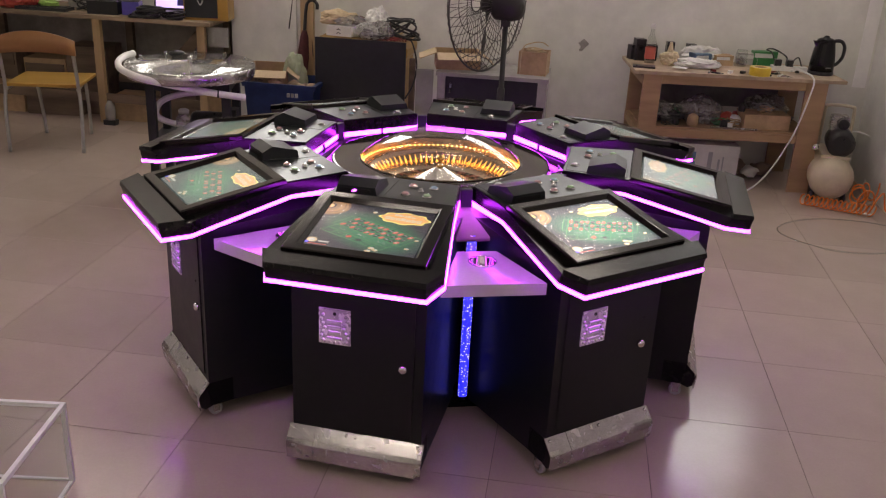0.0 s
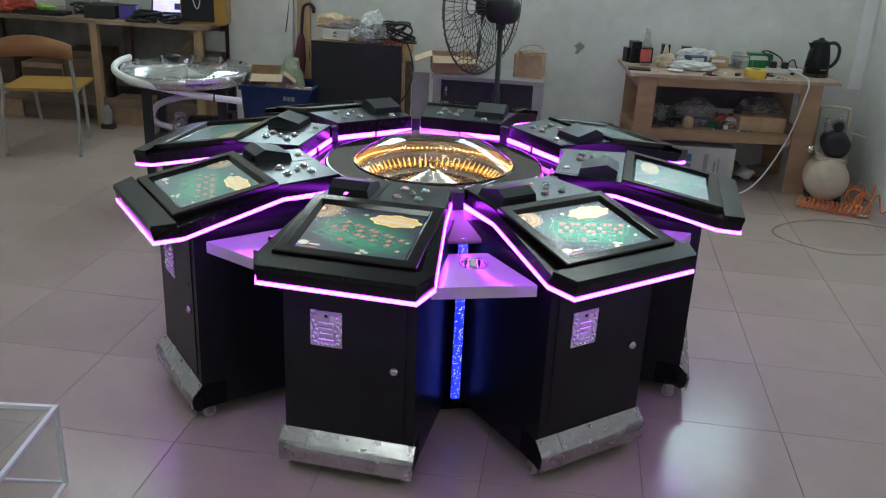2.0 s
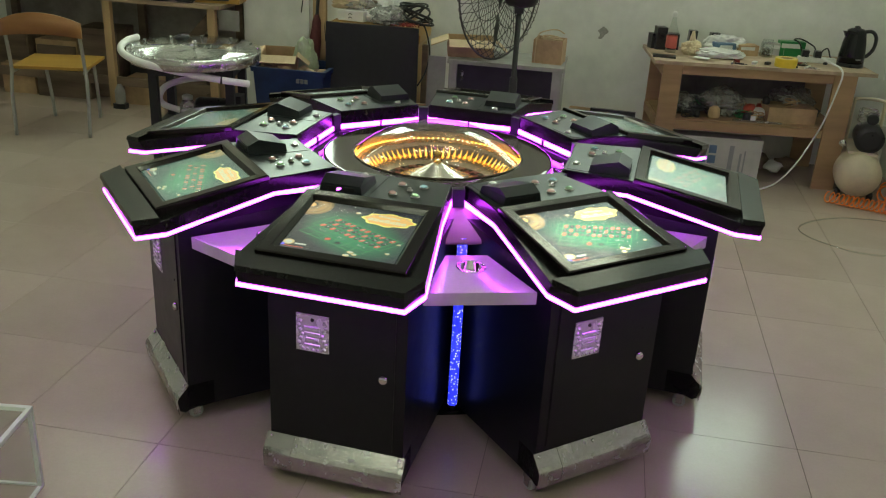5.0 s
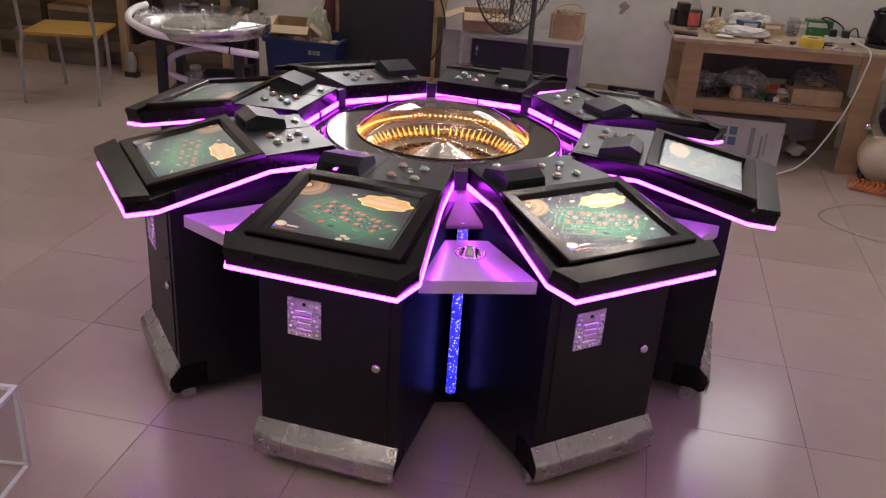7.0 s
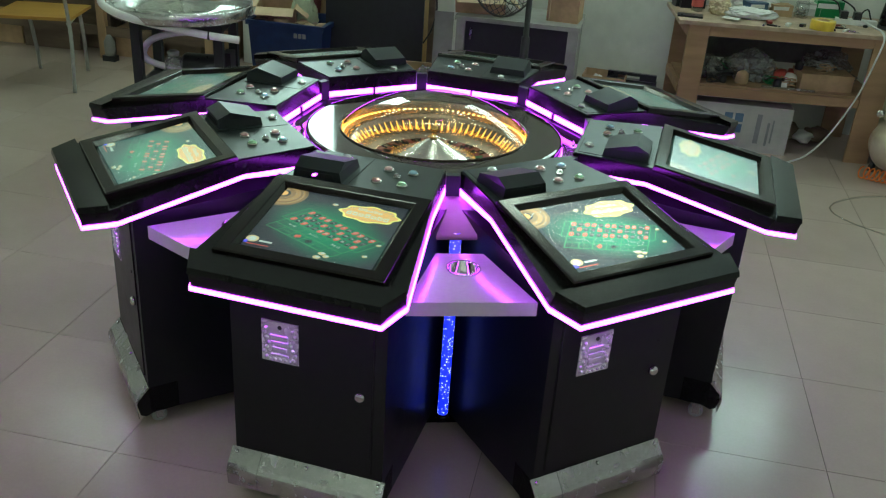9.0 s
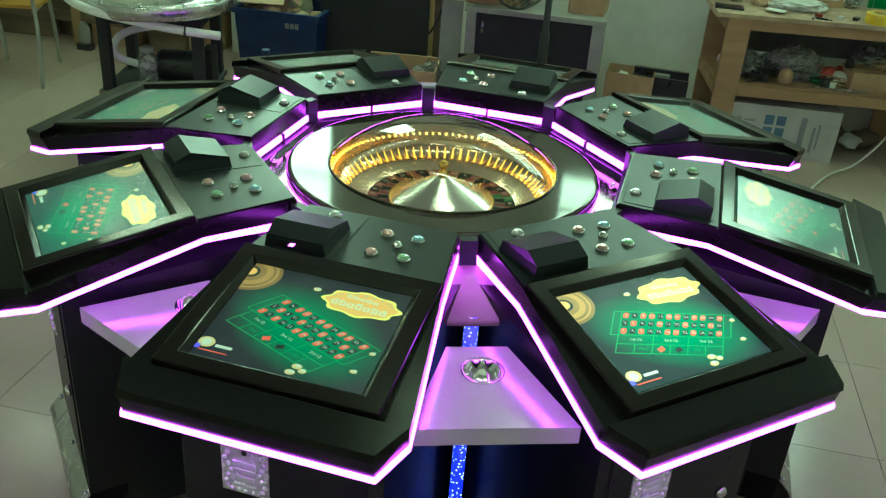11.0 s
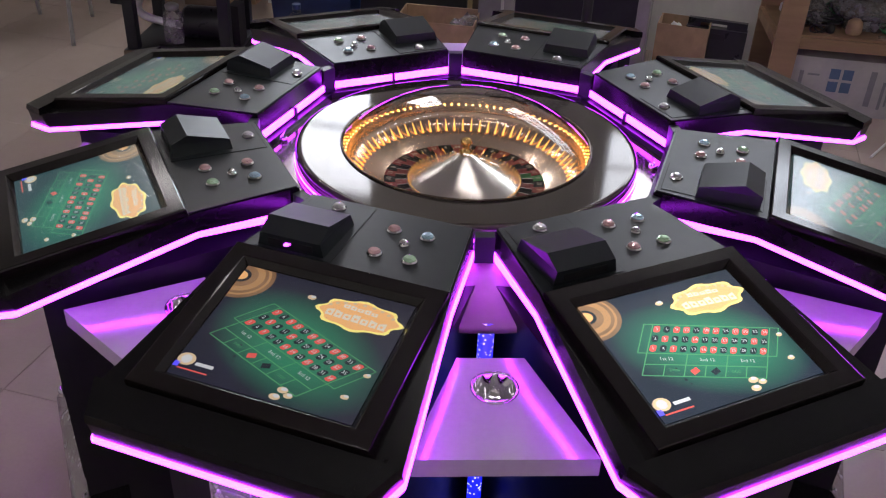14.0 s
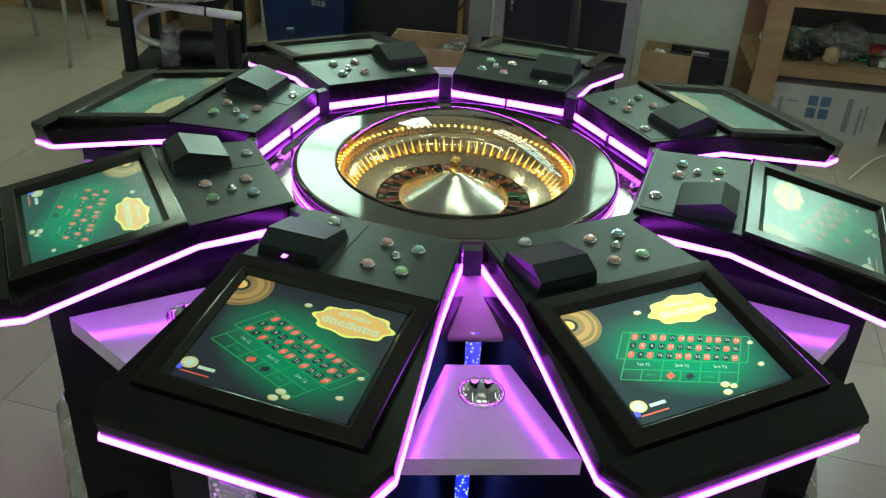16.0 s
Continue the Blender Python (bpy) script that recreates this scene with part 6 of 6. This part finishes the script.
for u, w, h, mt in ((-3.05, 0.32, 0.21, M_CARD), (-3.75, 0.45, 0.18, M_OLD), (-4.15, 0.28, 0.24, M_CARD), (-2.65, 0.25, 0.3, M_OLD)):
    bm = bmesh.new()
    box(bm, -w / 2, w / 2, -0.12, 0.12, 0, h)
    bevelled(bm, 0.004)
    lone("storage_box", bm, mt, "dusty box pushed under the desk", "box", at_desk(u, 3.3, 0, 4))
for u, n, w, d, h, mt, lab in ((-4.32, 3.45, 0.4, 0.3, 0.5, M_OLD, "tall dark wooden box under the desk"), (-3.9, 3.5, 0.36, 0.28, 0.42, M_CARD, "brown carton stacked at the wall under the desk"), (-3.5, 3.46, 0.34, 0.3, 0.55, M_OLD, "tall dark wooden box under the desk"),
                             (-3.12, 3.52, 0.3, 0.26, 0.38, M_FAN, "black metal case under the desk"), (-2.75, 3.5, 0.3, 0.3, 0.52, M_OLD, "dark wooden box under the desk"), (-2.45, 3.45, 0.22, 0.24, 0.34, M_CARD, "brown carton under the desk end")):
    bx = thing("storage_box", lab, "box", at_desk(u, n, 0, 3))
    bm = bmesh.new()
    box(bm, -w / 2, w / 2, -d / 2, d / 2, 0, h)
    bevelled(bm, 0.005)
    part("body", bm, mt, bx)
    bm = bmesh.new()
    box(bm, -w * 0.46, w * 0.46, -d / 2 - 0.012, -d / 2, h * 0.72, h * 0.9)
    bevelled(bm, 0.003)
    part("lid_edge", bm, M_OLD, bx)
# sheet added for the dark look of the wall under the desk
bm = bmesh.new()
box(bm, -4.55, -2.4, 3.7, 3.715, 0.1, 0.808)
lone("backing_board", bm, M_DULL, "dull grey brown sheet added to darken the wall under the desk", "board", at_desk(0, 0))
bm = bmesh.new()
capped(bm, [(0.035, 0), (0.04, 0.03), (0.04, 0.1), (0.015, 0.15)], 16)
lone("spray_can", bm, M_GREY, "dusty grey can on the floor", "can", at_desk(-3.17, 3.03, 0.04))
bm = bmesh.new()
box(bm, -0.05, 0.05, -0.03, 0.03, 0, 0.04)
bevelled(bm, 0.01)
lone("floor_scrap", bm, M_BLKPL, "small dark scrap on the floor", "scrap", at_desk(-3.17, 3.03, 0))
spk = thing("wooden_speaker", "large wooden speaker box with a dark grille", "speaker", at_desk(-2.42, 3.3, 0.846, 8))
bm = bmesh.new()
box(bm, -0.16, 0.18, -0.12, 0.2, 0, 0.5)
bevelled(bm, 0.004)
part("cabinet", bm, M_SEAT, spk)
bm = bmesh.new()
box(bm, -0.15, 0.1, -0.128, -0.12, 0.02, 0.48)
part("grille", bm, M_NAVY, spk, "dark cloth grille")
bm = bmesh.new()
tube(bm, curve_points([(-0.06, -0.133, 0.5), (-0.065, -0.135, 0.25), (-0.03, -0.14, 0.12), (0.0, -0.137, 0.2), (0.01, -0.133, 0.5)]), 0.005, 6)
part("cord", bm, M_WHITE, spk, "white hanging cord")
lap = thing("laptop", "open laptop with a bright screen", "laptop", at_desk(-2.79, 3.5, 0.846, 6))
bm = bmesh.new()
box(bm, -0.17, 0.17, -0.24, 0, 0, 0.02)
bevelled(bm, 0.004)
part("base", bm, M_BLKPL, lap)
bm = bmesh.new()
box(bm, -0.17, 0.17, 0, 0.012, 0.01, 0.26)
sc = part("screen_lid", bm, M_BLKPL, lap, "", pose(0, 0, 0.005, -14, 0, 0))
bm = bmesh.new()
box(bm, -0.155, 0.155, -0.002, 0, 0.03, 0.245)
disp = part("display", bm, M_LAPTOP, sc, "bright display")
for x0, x1, z0, z1 in ((0.02, 0.1, 0.05, 0.1),):
    bm = bmesh.new()
    box(bm, x0, x1, -0.0035, -0.002, z0, z1)
    part("picture_block", bm, M_VIOLET, disp)
for nm, lab, cat, u, n, w, d, h, mt, turn in (("keyboard", "dark flat keyboard on the desk", "keyboard", -3.72, 3.17, 0.42, 0.14, 0.025, M_BLKPL, 2), ("game_console", "black box shaped device on the desk", "device", -3.22, 3.22, 0.24, 0.2, 0.1, M_BLKPL, 6),
                                            ("violet_device", "small violet plastic device with dark end", "device", -3.02, 3.24, 0.13, 0.12, 0.1, M_VIOLET, 12), ("grey_tower", "pale grey box at the wall", "device", -3.55, 3.5, 0.2, 0.2, 0.22, M_GREY, 0)):
    ob = thing(nm, lab, cat, at_desk(u, n, 0.846, turn))
    bm = bmesh.new()
    box(bm, -w / 2, w / 2, -d / 2, d / 2, 0, h)
    bevelled(bm, 0.006, 2)
    part("case", bm, mt, ob)
    bm = bmesh.new()
    box(bm, -w * 0.44, w * 0.44, -d * 0.4, d * 0.4, h, h + 0.004)
    part("upper_face", bm, M_FAN, ob)
rough_bag("plastic_bag", "red plastic bag heaped on the desk", "bag", M_BAGR, at_desk(-3.98, 3.18, 0.846), (0.2, 0.1, 0.14), 101.0)
rough_bag("cloth", "lime green cloth on the desk", "cloth", M_LIME, at_desk(-3.7, 3.2, 0.871), (0.09, 0.05, 0.05), 104.0)
bm = bmesh.new()
loops(bm, (-2.83, 3.12, 0.846), 0.13, 140, 0.011, 25, 0.5, 6)
lone("cable_coil", bm, M_BLKPL, "tangle of black cables on the desk", "cables", at_desk(0, 0))
bm = bmesh.new()
loops(bm, (-2.62, 3.12, 0.846), 0.09, 90, 0.009, 26, 0.5, 4)
lone("cable_coil", bm, M_BLKPL, "tangle of black cables on the desk", "cables", at_desk(0, 0))
bm = bmesh.new()
loops(bm, (-3.45, 3.3, 0.846), 0.1, 90, 0.006, 27, 0.8, 4)
lone("cable_coil", bm, M_BLKPL, "tangle of black cables on the desk", "cables", at_desk(0, 0))

chair = thing("metal_chair", "steel pipe chair with yellow wooden seat and orange back", "chair", room(-3.12, 2.125, 0, 14))
for s in (-1, 1):
    bm = bmesh.new()
    tube(bm, curve_points([(s * 0.25, 0.0, 0.0), (s * 0.255, 0.03, 0.3), (s * 0.245, 0.05, 0.47), (s * 0.24, 0.0, 0.75), (s * 0.22, -0.02, 0.8)]), 0.0125, 10)
    part("back_leg", bm, M_PIPE, chair)
    bm = bmesh.new()
    tube(bm, curve_points([(s * 0.24, 0.05, 0.44), (s * 0.22, 0.25, 0.45), (s * 0.18, 0.45, 0.43), (s * 0.17, 0.52, 0.2), (s * 0.165, 0.54, 0.0)]), 0.0125, 10)
    part("front_leg", bm, M_PIPE, chair)
bm = bmesh.new()
box(bm, -0.25, 0.25, 0.06, 0.5, 0.455, 0.475)
bevelled(bm, 0.008, 2)
part("seat", bm, M_SEAT, chair, "varnished yellow seat")
bm = bmesh.new()
rows = []
for k in range(13):
    x = -0.27 + 0.54 * k / 12
    y = -0.03 - 0.05 * (1 - (x / 0.27) ** 2)
    lo, hi = 0.69 + 0.03 * (1 - (x / 0.27) ** 2), 0.79 + 0.07 * (1 - (x / 0.27) ** 2)
    rows.append([bm.verts.new((x, y + 0.016 * q, z)) for q, z in ((0, lo), (0, hi), (1, hi), (1, lo))])
for p, q in zip(rows, rows[1:]):
    for j in range(4):
        bm.faces.new((p[j], p[(j + 1) % 4], q[(j + 1) % 4], q[j])).smooth = True
bm.faces.new(rows[0][::-1])
bm.faces.new(rows[-1])
part("backrest", bm, M_BACKREST, chair, "curved orange backrest")

# ---- clear acrylic stand on the floor near the machine ----
M_SHEET = glass_mat("clear sheet", (0.97, 0.98, 0.975), 0.3, 1.25)
acr = thing("acrylic_stand", "clear acrylic display box with polished edges", "display stand", pose(-1.33, -0.95, 0, 0, 0, -10.5))
M_EDGE = mat("polished acrylic edge", (0.85, 0.88, 0.87), 0.25, var=0.05)
W, D, H = 0.5, 0.42, 0.292
for nm, b in (("top_panel", (-W, 0, -D, 0, H - 0.012, H)), ("side_panel", (-0.012, 0, -D, 0, 0, H - 0.012)), ("side_panel", (-W, -W + 0.012, -D, 0, 0, H - 0.012)), ("back_panel", (-W + 0.012, -0.012, -0.012, 0, 0, H - 0.012))):
    bm = bmesh.new()
    box(bm, *b)
    part(nm, bm, M_SHEET, acr).visible_shadow = False
for b in ((-W, 0.001, -0.013, 0.001, H - 0.013, H + 0.001), (-0.013, 0.001, -D, 0.001, H - 0.0135, H + 0.0005), (-0.0135, 0.0005, -0.0135, 0.0005, 0, H), (-0.013, 0.001, -D, 0, 0.0, 0.006), (-0.013, 0.001, -D - 0.001, -D + 0.008, 0, H), (-W, 0, -0.008, 0.001, 0, 0.006)):
    bm = bmesh.new()
    box(bm, *b)
    part("edge", bm, M_EDGE, acr, "bright polished edge")

# ---- floor tiles, last ----
bm = bmesh.new()
box(bm, LEFT - 0.16, RIGHT + 0.16, REAR - 0.16, DEEP + 0.16, -0.12, -0.004)
floor = tagged(part("floor", bm, M_GROUT, None, "glossy pinkish beige floor of large square tiles", room(0, 0)), "", "floor", "", "structure")
P, TURN = 0.546, -18.0
ca, sa = math.cos(radians(TURN)), math.sin(radians(TURN))
bm = bmesh.new()
box(bm, 0.0012, P - 0.0012, 0.0012, P - 0.0012, -0.012, 0.0)
bevelled(bm, 0.0008)
tile_mesh = mesh_of("tile", bm, M_TILE)
for i in range(-12, 12):
    for j in range(-12, 12):
        x, y = -1.013 + P * (i * ca - j * sa), -0.747 + P * (i * sa + j * ca)
        corners = [(x + P * (p * ca - q * sa), y + P * (p * sa + q * ca)) for p, q in ((0.0013, 0.0013), (0.9987, 0.0013), (0.9987, 0.9987), (0.0013, 0.9987))]
        poly = [(cx * U.x + cy * U.y, cx * NN.x + cy * NN.y) for cx, cy in corners]
        whole = all(LEFT < u < RIGHT and REAR < n < DEEP for u, n in poly)
        if whole:
            share("tile", tile_mesh, floor, floor.matrix_basis.inverted() @ pose(x, y, 0, 0, 0, TURN))
            continue
        for axis, sign, edge in ((0, 1, LEFT), (0, -1, -RIGHT), (1, 1, REAR), (1, -1, -DEEP)):
            cut = []
            for a, c in zip(poly, poly[1:] + poly[:1]):
                da, dc = sign * a[axis] - edge, sign * c[axis] - edge
                if da >= 0:
                    cut.append(a)
                if da * dc < 0:
                    k = da / (da - dc)
                    cut.append((a[0] + k * (c[0] - a[0]), a[1] + k * (c[1] - a[1])))
            poly = cut
        if len(poly) > 2:
            bm = bmesh.new()
            slab(bm, [(u, n, -0.012) for u, n in poly], [(u, n, 0.0) for u, n in poly])
            part("tile", bm, M_TILE, floor)
